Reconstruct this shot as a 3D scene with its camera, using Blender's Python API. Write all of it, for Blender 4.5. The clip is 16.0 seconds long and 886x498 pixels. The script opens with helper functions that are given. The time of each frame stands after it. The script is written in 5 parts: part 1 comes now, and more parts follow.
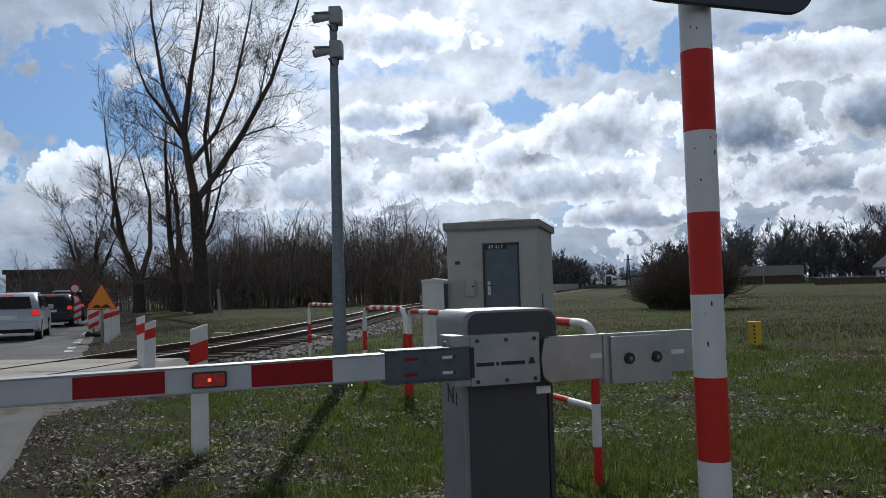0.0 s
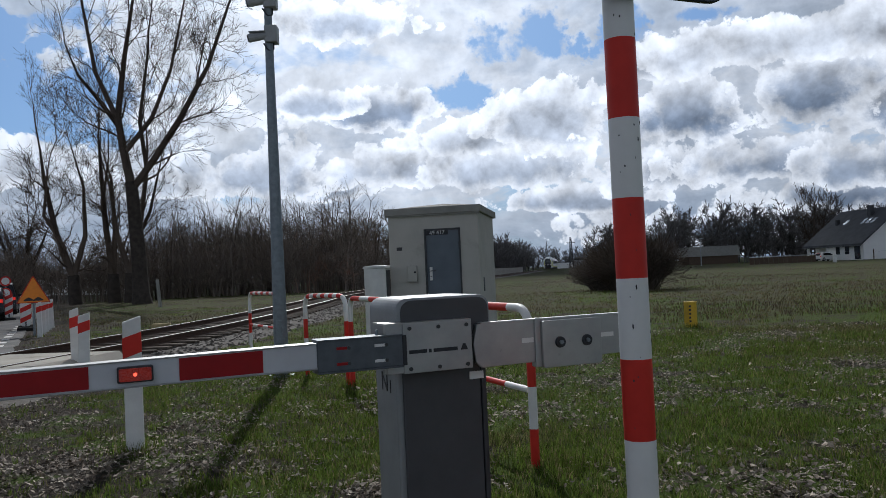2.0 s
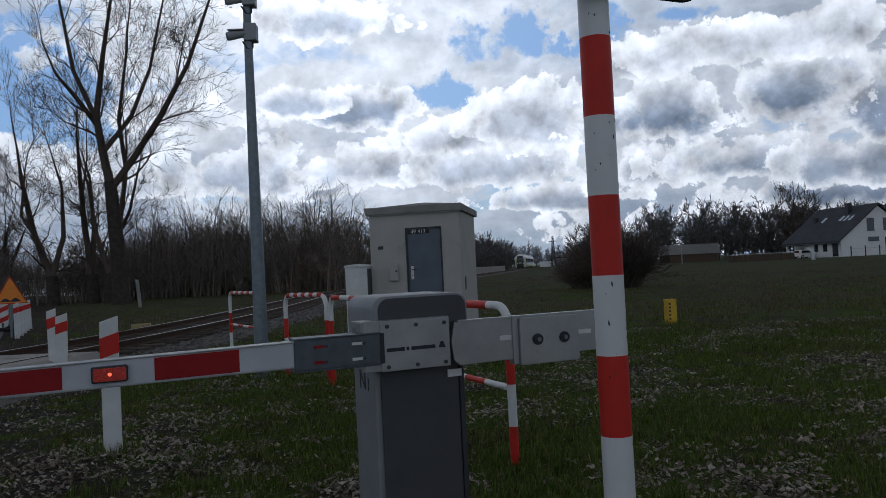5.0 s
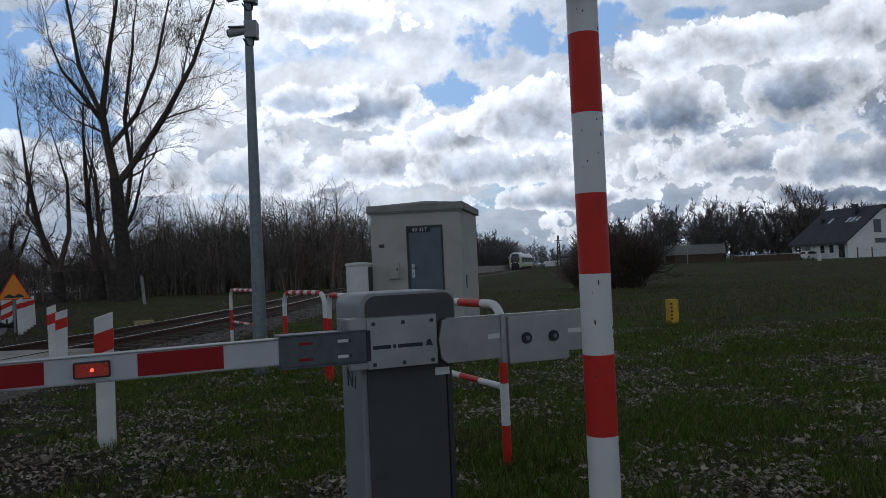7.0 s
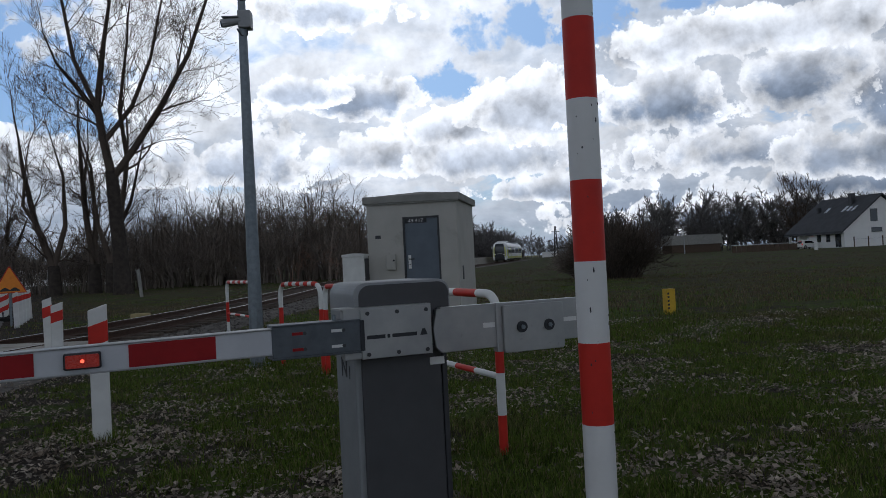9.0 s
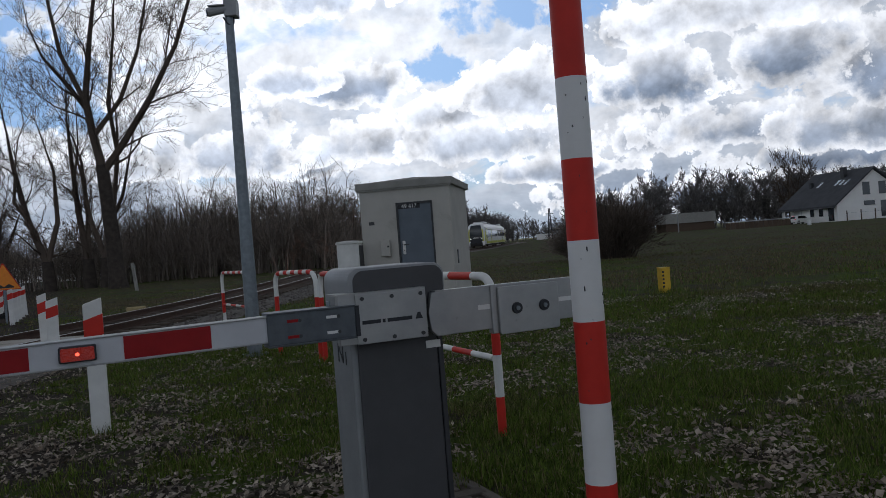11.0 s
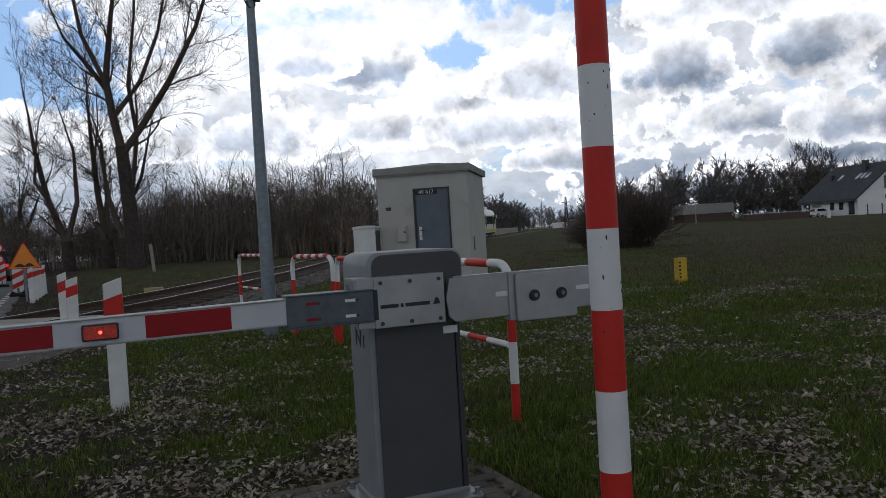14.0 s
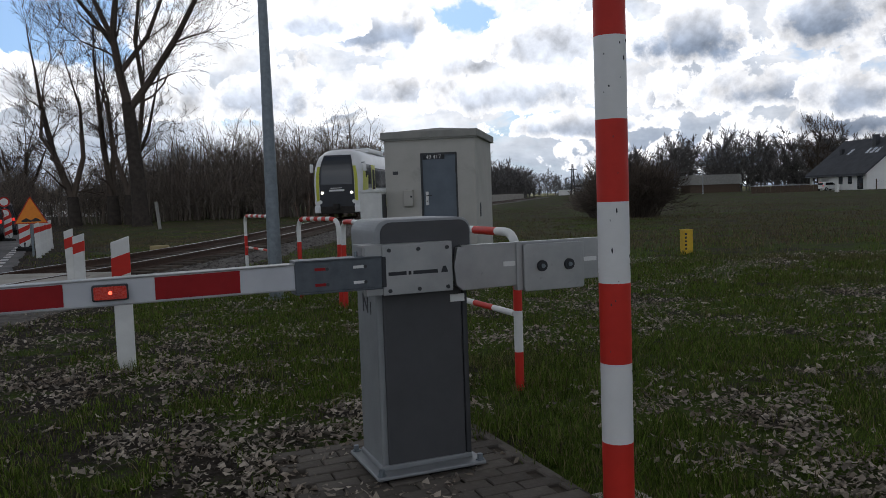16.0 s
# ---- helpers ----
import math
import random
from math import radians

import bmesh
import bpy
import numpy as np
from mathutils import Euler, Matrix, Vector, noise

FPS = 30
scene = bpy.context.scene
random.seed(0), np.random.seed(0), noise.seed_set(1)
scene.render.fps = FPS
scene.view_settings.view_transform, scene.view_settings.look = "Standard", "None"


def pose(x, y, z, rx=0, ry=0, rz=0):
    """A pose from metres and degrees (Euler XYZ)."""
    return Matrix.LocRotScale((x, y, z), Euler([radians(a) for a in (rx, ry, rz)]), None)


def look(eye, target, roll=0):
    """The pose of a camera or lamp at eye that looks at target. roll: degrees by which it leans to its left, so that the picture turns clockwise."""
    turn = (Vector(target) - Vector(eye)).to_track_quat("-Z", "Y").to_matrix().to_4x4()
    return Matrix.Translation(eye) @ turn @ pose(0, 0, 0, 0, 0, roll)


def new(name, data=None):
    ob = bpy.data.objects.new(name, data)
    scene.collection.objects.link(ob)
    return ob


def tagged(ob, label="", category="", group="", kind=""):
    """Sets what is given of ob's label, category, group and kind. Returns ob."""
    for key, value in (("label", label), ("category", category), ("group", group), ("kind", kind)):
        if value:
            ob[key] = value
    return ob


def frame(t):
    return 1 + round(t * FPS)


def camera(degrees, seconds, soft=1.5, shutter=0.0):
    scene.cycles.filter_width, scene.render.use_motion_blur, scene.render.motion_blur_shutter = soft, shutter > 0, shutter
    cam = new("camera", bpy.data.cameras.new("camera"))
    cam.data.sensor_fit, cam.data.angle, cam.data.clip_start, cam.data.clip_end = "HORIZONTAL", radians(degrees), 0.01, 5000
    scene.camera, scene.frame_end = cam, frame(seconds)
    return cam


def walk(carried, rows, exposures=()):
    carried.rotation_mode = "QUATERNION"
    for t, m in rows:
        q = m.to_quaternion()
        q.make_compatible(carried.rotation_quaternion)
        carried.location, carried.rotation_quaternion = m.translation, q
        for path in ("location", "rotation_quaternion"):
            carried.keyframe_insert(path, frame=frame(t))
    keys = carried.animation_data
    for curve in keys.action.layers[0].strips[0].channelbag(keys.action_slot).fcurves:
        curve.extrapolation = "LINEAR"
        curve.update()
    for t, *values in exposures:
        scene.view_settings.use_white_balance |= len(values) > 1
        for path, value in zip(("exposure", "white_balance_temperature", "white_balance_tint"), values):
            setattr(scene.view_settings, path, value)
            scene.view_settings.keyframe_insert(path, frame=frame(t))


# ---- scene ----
cam = camera(58.4, 16.0, soft=0.8)
PATH = [
    (0, (0.04, 0.425, 1.295), (-0.077, 2.419, 1.392), -1.6),
    (0.5, (0.034, 0.44, 1.27), (-0.099, 2.433, 1.363), -1.6),
    (1, (0.08, 0.426, 1.292), (-0.034, 2.421, 1.37), -2.0),
    (1.5, (0.099, 0.416, 1.3), (0.068, 2.414, 1.37), -2.2),
    (2, (0.101, 0.421, 1.303), (0.121, 2.42, 1.358), -2.6),
    (2.5, (0.092, 0.412, 1.299), (0.13, 2.411, 1.35), -3.0),
    (3, (0.09, 0.4, 1.292), (0.135, 2.399, 1.342), -3.1),
    (3.5, (0.093, 0.406, 1.295), (0.146, 2.405, 1.346), -3.1),
    (4, (0.095, 0.403, 1.301), (0.157, 2.402, 1.352), -3.1),
    (6.5, (0.191, 0.446, 1.29), (0.246, 2.444, 1.339), -2.5),
    (7, (0.202, 0.438, 1.288), (0.252, 2.437, 1.336), -2.5),
    (7.5, (0.201, 0.443, 1.281), (0.252, 2.442, 1.32), -2.4),
    (8, (0.202, 0.452, 1.281), (0.255, 2.451, 1.312), -2.6),
    (10.5, (0.235, 0.48, 1.264), (0.3, 2.478, 1.285), -3.2),
    (11, (0.222, 0.473, 1.266), (0.289, 2.472, 1.254), -4.4),
    (11.5, (0.223, 0.481, 1.261), (0.269, 2.48, 1.244), -4.9),
    (12, (0.234, 0.467, 1.262), (0.273, 2.467, 1.241), -4.8),
    (12.5, (0.245, 0.474, 1.259), (0.285, 2.474, 1.24), -3.7),
    (13, (0.217, 0.465, 1.272), (0.26, 2.464, 1.25), -3.4),
    (13.5, (0.204, 0.465, 1.266), (0.241, 2.465, 1.241), -3.5),
    (14, (0.207, 0.462, 1.264), (0.233, 2.461, 1.221), -3.4),
    (14.5, (0.2, 0.44, 1.27), (0.223, 2.439, 1.227), -2.2),
    (15, (0.205, 0.433, 1.262), (0.217, 2.432, 1.217), -2.1),
    (15.5, (0.213, 0.44, 1.231), (0.235, 2.436, 1.117), -2.3),
    (16, (0.19, 0.463, 1.283), (0.2, 2.459, 1.151), -2.0),
]
walk(cam, [(t, look(eye, target, roll)) for t, eye, target, roll in PATH],
     [(0.0, -0.2, 5900, 9), (4.0, -0.2, 5950, 10), (7.0, -0.15, 6050, 10), (8.0, -0.1, 6100, 10), (11.0, 0.05, 6250, 11), (13.0, 0.15, 6350, 11), (16.0, 0.35, 6500, 11)])

# ---- world, sun, exposure ----
SUN_YAW, SUN_UP = 6.0, 39.0          # degrees to the left of +y, and above the horizon
w = bpy.data.worlds.new("world")
scene.world = w
w.use_nodes = True
nt = w.node_tree
nt.nodes.clear()


def node(tree, kind, **values):
    n = tree.nodes.new(kind)
    for k, v in values.items():
        if k in n.inputs:
            n.inputs[k].default_value = v
    return n


def link(tree, a, b):
    tree.links.new(a, b)


def math_node(tree, op, a, b=0.0, c=0.0, clamp=False):
    n = tree.nodes.new("ShaderNodeMath")
    n.operation, n.use_clamp = op, clamp
    for i, v in enumerate((a, b, c)):
        if isinstance(v, (int, float)):
            n.inputs[i].default_value = v
        else:
            tree.links.new(v, n.inputs[i])
    return n.outputs[0]


def ramp(tree, fac, stops, smooth=False):
    n = tree.nodes.new("ShaderNodeValToRGB")
    n.color_ramp.interpolation = "EASE" if smooth else "LINEAR"
    while len(n.color_ramp.elements) < len(stops):
        n.color_ramp.elements.new(0.5)
    for e, (p, c) in zip(n.color_ramp.elements, stops):
        e.position, e.color = p, (*c, 1) if len(c) == 3 else c
    tree.links.new(fac, n.inputs[0])
    return n.outputs[0]


def mix(tree, fac, a, b, mode="MIX"):
    n = tree.nodes.new("ShaderNodeMix")
    n.data_type, n.blend_type = "RGBA", mode
    for socket, v in ((n.inputs[0], fac), (n.inputs[6], a), (n.inputs[7], b)):
        if isinstance(v, (int, float)):
            socket.default_value = v
        elif isinstance(v, tuple):
            socket.default_value = (*v, 1) if len(v) == 3 else v
        else:
            tree.links.new(v, socket)
    return n.outputs[2]


def noise_tex(tree, vec, scale, detail=4.0, rough=0.55, distort=0.0):
    n = tree.nodes.new("ShaderNodeTexNoise")
    n.inputs["Scale"].default_value, n.inputs["Detail"].default_value = scale, detail
    n.inputs["Roughness"].default_value, n.inputs["Distortion"].default_value = rough, distort
    if vec is not None:
        tree.links.new(vec, n.inputs["Vector"])
    return n.outputs["Fac"]


def noise_colour(tree, vec, scale):
    n = tree.nodes.new("ShaderNodeTexNoise")
    n.inputs["Scale"].default_value, n.inputs["Detail"].default_value = scale, 3.0
    tree.links.new(vec, n.inputs["Vector"])
    return mix(tree, 1.0, n.outputs["Color"], (0.28, 0.28, 0.28), "MULTIPLY")


# heaped clouds: azimuth, height, half width, half height in degrees, and how grey their cores are
CUMULUS = [(24.0, 2.0, 15.0, 1.9, 0.84), (10.9, 4.5, 6.7, 1.0, 0.62), (27.1, 3.7, 9.0, 1.7, 0.84), (-7.3, 6.2, 4.3, 1.3, 0.5), (-19.1, 6.5, 4.3, 1.2, 0.3),
           (-12.8, 7.0, 5.1, 2.4, 0.6), (-1.6, 7.2, 5.1, 1.6, 0.5), (4.9, 7.0, 5.9, 1.8, 0.5), (17.6, 6.1, 5.1, 2.0, 0.65),
           (-26.2, 7.8, 3.7, 1.8, 0.2), (23.1, 6.0, 7.5, 2.0, 0.75), (29.8, 5.4, 5.9, 1.8, 0.7), (3.4, 9.3, 3.9, 1.3, 0.35),
           (-15.3, 11.1, 4.3, 1.4, 0.12), (9.2, 10.3, 4.3, 2.7, 0.42), (18.2, 9.7, 5.5, 2.4, 0.82), (-2.8, 11.6, 3.9, 1.6, 0.75),
           (-8.2, 12.2, 2.9, 1.0, 0.6), (31.6, 9.1, 5.5, 3.1, 0.8), (26.1, 10.2, 4.9, 2.8, 0.88), (15.7, 13.4, 2.4, 1.4, 0.35)]
CUMULUS += [(23.9, 13.8, 9.0, 1.8, 0.22), (-5.9, 17.7, 5.1, 1.9, 0.55)]
# gaps of blue in the high layer: azimuth, height, half width, half height
SKY_GAPS = [(8.1, 15.7, 4.7, 1.9), (-27.5, 12.0, 6.0, 4.8), (-33.0, 16.0, 6.0, 6.0), (2.0, 12.4, 3.1, 1.2), (19.9, 16.4, 3.5, 0.7), (-25.9, 16.9, 5.1, 2.0), (13.5, 15.7, 3.1, 2.4)]


def make_sky():
    """A bright, broken cumulus sky over a Nishita sky, seen against the light."""
    sky = nt.nodes.new("ShaderNodeTexSky")
    sky.sky_type, sky.sun_disc = "NISHITA", False
    sky.sun_elevation, sky.sun_rotation = radians(SUN_UP), radians(-SUN_YAW)
    coord = nt.nodes.new("ShaderNodeTexCoord")
    split = nt.nodes.new("ShaderNodeSeparateXYZ")
    link(nt, coord.outputs["Generated"], split.inputs[0])
    up = math_node(nt, "MAXIMUM", split.outputs[2], 0.0)
    # cloud space: the view's direction, drawn flatter towards the horizon
    low = math_node(nt, "ADD", up, 0.42)
    flat = nt.nodes.new("ShaderNodeCombineXYZ")
    link(nt, math_node(nt, "DIVIDE", split.outputs[0], low), flat.inputs[0])
    link(nt, math_node(nt, "DIVIDE", split.outputs[1], low), flat.inputs[1])
    link(nt, math_node(nt, "DIVIDE", math_node(nt, "MULTIPLY", up, 1.25), low), flat.inputs[2])

    def cloud_body(shift):
        at = nt.nodes.new("ShaderNodeVectorMath")
        at.operation = "ADD"
        link(nt, flat.outputs[0], at.inputs[0])
        at.inputs[1].default_value = shift
        big = noise_tex(nt, at.outputs[0], 1.6, 2.0, 0.5)
        fine = noise_tex(nt, at.outputs[0], 9.0, 7.0, 0.6, 0.2)
        puff = nt.nodes.new("ShaderNodeTexVoronoi")
        puff.feature, puff.normalize = "SMOOTH_F1", True
        for k, v in (("Scale", 4.6), ("Detail", 3.0), ("Roughness", 0.55), ("Lacunarity", 2.3), ("Smoothness", 0.35)):
            puff.inputs[k].default_value = v
        warp = nt.nodes.new("ShaderNodeVectorMath")
        warp.operation = "ADD"
        link(nt, at.outputs[0], warp.inputs[0])
        link(nt, mix(nt, 1.0, (0.0, 0.0, 0.0), noise_colour(nt, at.outputs[0], 5.0), "ADD"), warp.inputs[1])
        link(nt, warp.outputs[0], puff.inputs["Vector"])
        heap = math_node(nt, "SUBTRACT", 1.0, puff.outputs["Distance"])
        body = math_node(nt, "ADD", math_node(nt, "MULTIPLY", big, 0.47), math_node(nt, "MULTIPLY", fine, 0.16))
        return math_node(nt, "MULTIPLY_ADD", heap, 0.40, body)
    body = cloud_body((5.3, 1.2, 0.4))
    away = nt.nodes.new("ShaderNodeVectorMath")
    away.operation = "DOT_PRODUCT"
    link(nt, coord.outputs["Generated"], away.inputs[0])
    a, e = radians(SUN_YAW), radians(SUN_UP)
    away.inputs[1].default_value = (-math.sin(a) * math.cos(e), math.cos(a) * math.cos(e), math.sin(e))
    glow = math_node(nt, "POWER", math_node(nt, "MAXIMUM", away.outputs["Value"], 0.0), 4.0)
    # azimuth to the right of +y and height over the horizon, in degrees
    az = math_node(nt, "MULTIPLY", math_node(nt, "ARCTAN2", split.outputs[0], split.outputs[1]), 57.2958)
    el = math_node(nt, "MULTIPLY", math_node(nt, "ARCSINE", split.outputs[2]), 57.2958)

    def heaps(lift, scale):
        """Rounded billows, seen a little higher by lift."""
        at = nt.nodes.new("ShaderNodeVectorMath")
        at.operation = "ADD"
        link(nt, coord.outputs["Generated"], at.inputs[0])
        at.inputs[1].default_value = (3.1, 0.7, lift)
        warp = nt.nodes.new("ShaderNodeVectorMath")
        warp.operation = "MULTIPLY_ADD"
        n = nt.nodes.new("ShaderNodeTexNoise")
        n.inputs["Scale"].default_value, n.inputs["Detail"].default_value = scale * 0.9, 5.0
        link(nt, at.outputs[0], n.inputs["Vector"])
        link(nt, n.outputs["Color"], warp.inputs[0])
        warp.inputs[1].default_value = (0.5 / scale,) * 3
        link(nt, at.outputs[0], warp.inputs[2])
        v = nt.nodes.new("ShaderNodeTexVoronoi")
        v.feature, v.normalize = "SMOOTH_F1", True
        for k, x in (("Scale", scale), ("Detail", 4.0), ("Roughness", 0.52), ("Lacunarity", 2.2), ("Smoothness", 0.3)):
            v.inputs[k].default_value = x
        link(nt, warp.outputs[0], v.inputs["Vector"])
        return math_node(nt, "SUBTRACT", 1.0, v.outputs["Distance"])
    puff, higher = heaps(0.0, 17.0), heaps(0.022, 17.0)
    soft = noise_tex(nt, coord.outputs["Generated"], 9.0, 6.0, 0.6, 0.3)
    relief = math_node(nt, "SUBTRACT", puff, higher)
    fray = noise_tex(nt, coord.outputs["Generated"], 34.0, 6.0, 0.62, 0.2)
    rough_edge = math_node(nt, "MULTIPLY_ADD", soft, 2.6, math_node(nt, "MULTIPLY_ADD", puff, 4.2, -5.15))
    rough_edge = math_node(nt, "MULTIPLY_ADD", fray, 1.8, rough_edge)

    def blob(x, y, w, h, base, edge):
        """How deep a direction lies in a cloud: 0 at its rim, growing inwards; base flattens the underside."""
        u = math_node(nt, "MULTIPLY_ADD", az, 1 / w, -x / w)
        v = math_node(nt, "MULTIPLY_ADD", el, 1 / h, -y / h)
        r = nt.nodes.new("ShaderNodeVectorMath")
        r.operation = "LENGTH"
        both_ways = nt.nodes.new("ShaderNodeCombineXYZ")
        link(nt, u, both_ways.inputs[0])
        link(nt, math_node(nt, "MAXIMUM", v, math_node(nt, "MULTIPLY", v, -base)), both_ways.inputs[1])
        link(nt, both_ways.outputs[0], r.inputs[0])
        depth = math_node(nt, "SUBTRACT", 1.0, r.outputs["Value"])
        return math_node(nt, "MULTIPLY_ADD", rough_edge, edge, depth), v

    def span(value, a, b):
        n = nt.nodes.new("ShaderNodeMapRange")
        n.interpolation_type = "SMOOTHSTEP"
        n.inputs[1].default_value, n.inputs[2].default_value = a, b
        link(nt, value, n.inputs[0])
        return n.outputs[0]
    # the high, bright, thin layer with its blue gaps
    cover = math_node(nt, "MULTIPLY_ADD", glow, 0.06, body)
    for gx, gy, gw, gh in SKY_GAPS:
        f, _ = blob(gx, gy, gw * 1.3, gh * 1.3, 1.0, 0.6)
        cover = math_node(nt, "MULTIPLY_ADD", span(f, 0.0, 0.9), -0.18, cover)
    clear = mix(nt, 1.0, sky.outputs[0], (0.036, 0.052, 0.074), "MULTIPLY")
    clear = mix(nt, math_node(nt, "MULTIPLY", glow, 0.40), clear, (0.55, 0.76, 1.0))
    mask = ramp(nt, cover, [(0.495, (0, 0, 0)), (0.60, (1, 1, 1))], True)
    tone = ramp(nt, body, [(0.53, (0.98, 1.0, 1.03)), (0.585, (0.90, 0.93, 0.98)), (0.65, (0.64, 0.70, 0.79)), (0.71, (0.5, 0.56, 0.65))])
    lit = math_node(nt, "MULTIPLY_ADD", relief, 1.1, 0.93)
    # clouds opposite the sun are lit from the front
    front = math_node(nt, "MULTIPLY", math_node(nt, "MAXIMUM", math_node(nt, "MULTIPLY", split.outputs[1], -1.0), 0.0), 0.35)
    level = math_node(nt, "ADD", math_node(nt, "MULTIPLY_ADD", glow, 0.78, 0.55), front)
    bright = math_node(nt, "MULTIPLY", level, lit)
    # the sky grows deeper towards the zenith
    deep = ramp(nt, up, [(0.0, (1, 1, 1)), (0.30, (1, 1, 1)), (0.58, (0.38, 0.38, 0.38))], True)
    cloud = mix(nt, 1.0, mix(nt, 1.0, tone, bright, "MULTIPLY"), deep, "MULTIPLY")
    clear = mix(nt, 1.0, clear, mix(nt, 0.5, deep, (1.0, 1.0, 1.0)), "MULTIPLY")
    both = mix(nt, mask, clear, cloud)
    # a grey bank low over the horizon
    bank = ramp(nt, up, [(0.0, (1, 1, 1)), (0.03, (0.8, 0.8, 0.8)), (0.12, (0, 0, 0))], True)
    streak = noise_tex(nt, flat.outputs[0], 3.0, 7.0, 0.6, 0.3)
    grey = ramp(nt, streak, [(0.42, (0.22, 0.28, 0.38)), (0.50, (0.32, 0.39, 0.49)), (0.62, (0.52, 0.58, 0.67))])
    both = mix(nt, math_node(nt, "MULTIPLY", bank, 0.88), both, grey)
    # heaped clouds, the far low ones first: bright rims against the light, grey cores and undersides
    for cx, cy, cw, ch, dark in CUMULUS:
        f, v = blob(cx, cy, cw * 1.12, ch * 1.2, 1.5, 0.62)
        core = math_node(nt, "MULTIPLY", span(f, 0.08, 0.75), span(v, 1.3, -0.2))
        shade = mix(nt, math_node(nt, "MULTIPLY", core, min(1.0, dark + 0.16)), (1.11, 1.13, 1.17), (0.245, 0.31, 0.42))
        shine = math_node(nt, "MAXIMUM", math_node(nt, "MULTIPLY_ADD", relief, 2.6, 0.97), 0.45)
        hue = mix(nt, 1.0, mix(nt, 1.0, shade, shine, "MULTIPLY"), level, "MULTIPLY")
        both = mix(nt, math_node(nt, "MULTIPLY", span(f, 0.0, 0.13), 0.96), both, hue)
    back = node(nt, "ShaderNodeBackground", Strength=1.0)
    link(nt, both, back.inputs[0])
    out = nt.nodes.new("ShaderNodeOutputWorld")
    link(nt, back.outputs[0], out.inputs[0])


make_sky()
sun = new("sun", bpy.data.lights.new("sun", "SUN"))
sun.data.energy, sun.data.angle, sun.data.color = 3.7, radians(0.7), (1.0, 0.95, 0.87)
_a, _e = radians(SUN_YAW), radians(SUN_UP)
SUN_DIR = Vector((-math.sin(_a) * math.cos(_e), math.cos(_a) * math.cos(_e), math.sin(_e)))
sun.matrix_world = look(SUN_DIR * 900, (0, 0, 0))

# ---- materials ----


def mat(name, c1, c2=None, scale=6.0, rough=0.6, metal=0.0, bump=0.15, bscale=60.0, spots=None, spot_scale=3.0, spot_at=0.62, glow=0.0, island=0.0, pick=0.0, coords="Object", detail=5.0, rough2=None, gloss=None):
    """Two colours mixed by noise, an optional third in stains, a fine relief; island / pick: variation per piece."""
    m = bpy.data.materials.new(name)
    m.use_nodes = True
    t = m.node_tree
    b = t.nodes["Principled BSDF"]
    tc = t.nodes.new("ShaderNodeTexCoord")
    vec = tc.outputs[coords]
    c2 = c2 or tuple(v * 0.82 for v in c1)
    col = mix(t, ramp(t, noise_tex(t, vec, scale, detail, 0.6), [(0.35, (0, 0, 0)), (0.65, (1, 1, 1))]), c1, c2)
    if spots:
        s = ramp(t, noise_tex(t, vec, spot_scale, 7.0, 0.62, 0.4), [(spot_at, (0, 0, 0)), (spot_at + 0.07, (1, 1, 1))])
        col = mix(t, s, col, spots)
    if island:
        g = t.nodes.new("ShaderNodeNewGeometry")
        v = math_node(t, "MULTIPLY_ADD", g.outputs["Random Per Island"], 2 * island, 1 - island)
        col = mix(t, 1.0, col, v, "MULTIPLY")
    if pick:
        o = t.nodes.new("ShaderNodeObjectInfo")
        v = math_node(t, "MULTIPLY_ADD", o.outputs["Random"], 2 * pick, 1 - pick)
        col = mix(t, 1.0, col, v, "MULTIPLY")
    link(t, col, b.inputs["Base Color"])
    b.inputs["Metallic"].default_value = metal
    if gloss is None and rough >= 0.75 and not metal:
        gloss = 0.12
    if gloss is not None:
        b.inputs["Specular IOR Level"].default_value = gloss
    lo, hi = rough, min(1.0, rough2 if rough2 else rough + 0.15)
    link(t, math_node(t, "MULTIPLY_ADD", noise_tex(t, vec, scale * 3, 4.0), hi - lo, lo), b.inputs["Roughness"])
    if bump:
        n = node(t, "ShaderNodeBump", Strength=bump, Distance=0.02)
        link(t, noise_tex(t, vec, bscale, 5.0), n.inputs["Height"])
        link(t, n.outputs[0], b.inputs["Normal"])
    if glow:
        b.inputs["Emission Color"].default_value = (*c1, 1)
        b.inputs["Emission Strength"].default_value = glow
    return m


WHITE = mat("white_paint", (0.74, 0.74, 0.72), (0.66, 0.66, 0.63), 9, 0.42, bump=0.05, spots=(0.42, 0.40, 0.36), spot_scale=7, spot_at=0.68)
WHITE_POST = mat("white_plastic", (0.72, 0.72, 0.69), (0.60, 0.60, 0.57), 4, 0.5, bump=0.08, spots=(0.35, 0.33, 0.28), spot_scale=5, spot_at=0.66)
RED = mat("red_paint", (0.58, 0.032, 0.02), (0.50, 0.028, 0.018), 8, 0.4, bump=0.05, spots=(0.3, 0.05, 0.045), spot_scale=6, spot_at=0.68, gloss=0.25)
REDFILM = mat("red_reflective_film", (0.30, 0.012, 0.014), (0.25, 0.01, 0.012), 14, 0.35, bump=0.03, bscale=200, gloss=0.2)
BOOMWHITE = mat("boom_white_film", (0.55, 0.56, 0.58), (0.48, 0.49, 0.51), 6, 0.35, bump=0.03, spots=(0.33, 0.33, 0.32), spot_scale=5, spot_at=0.68)
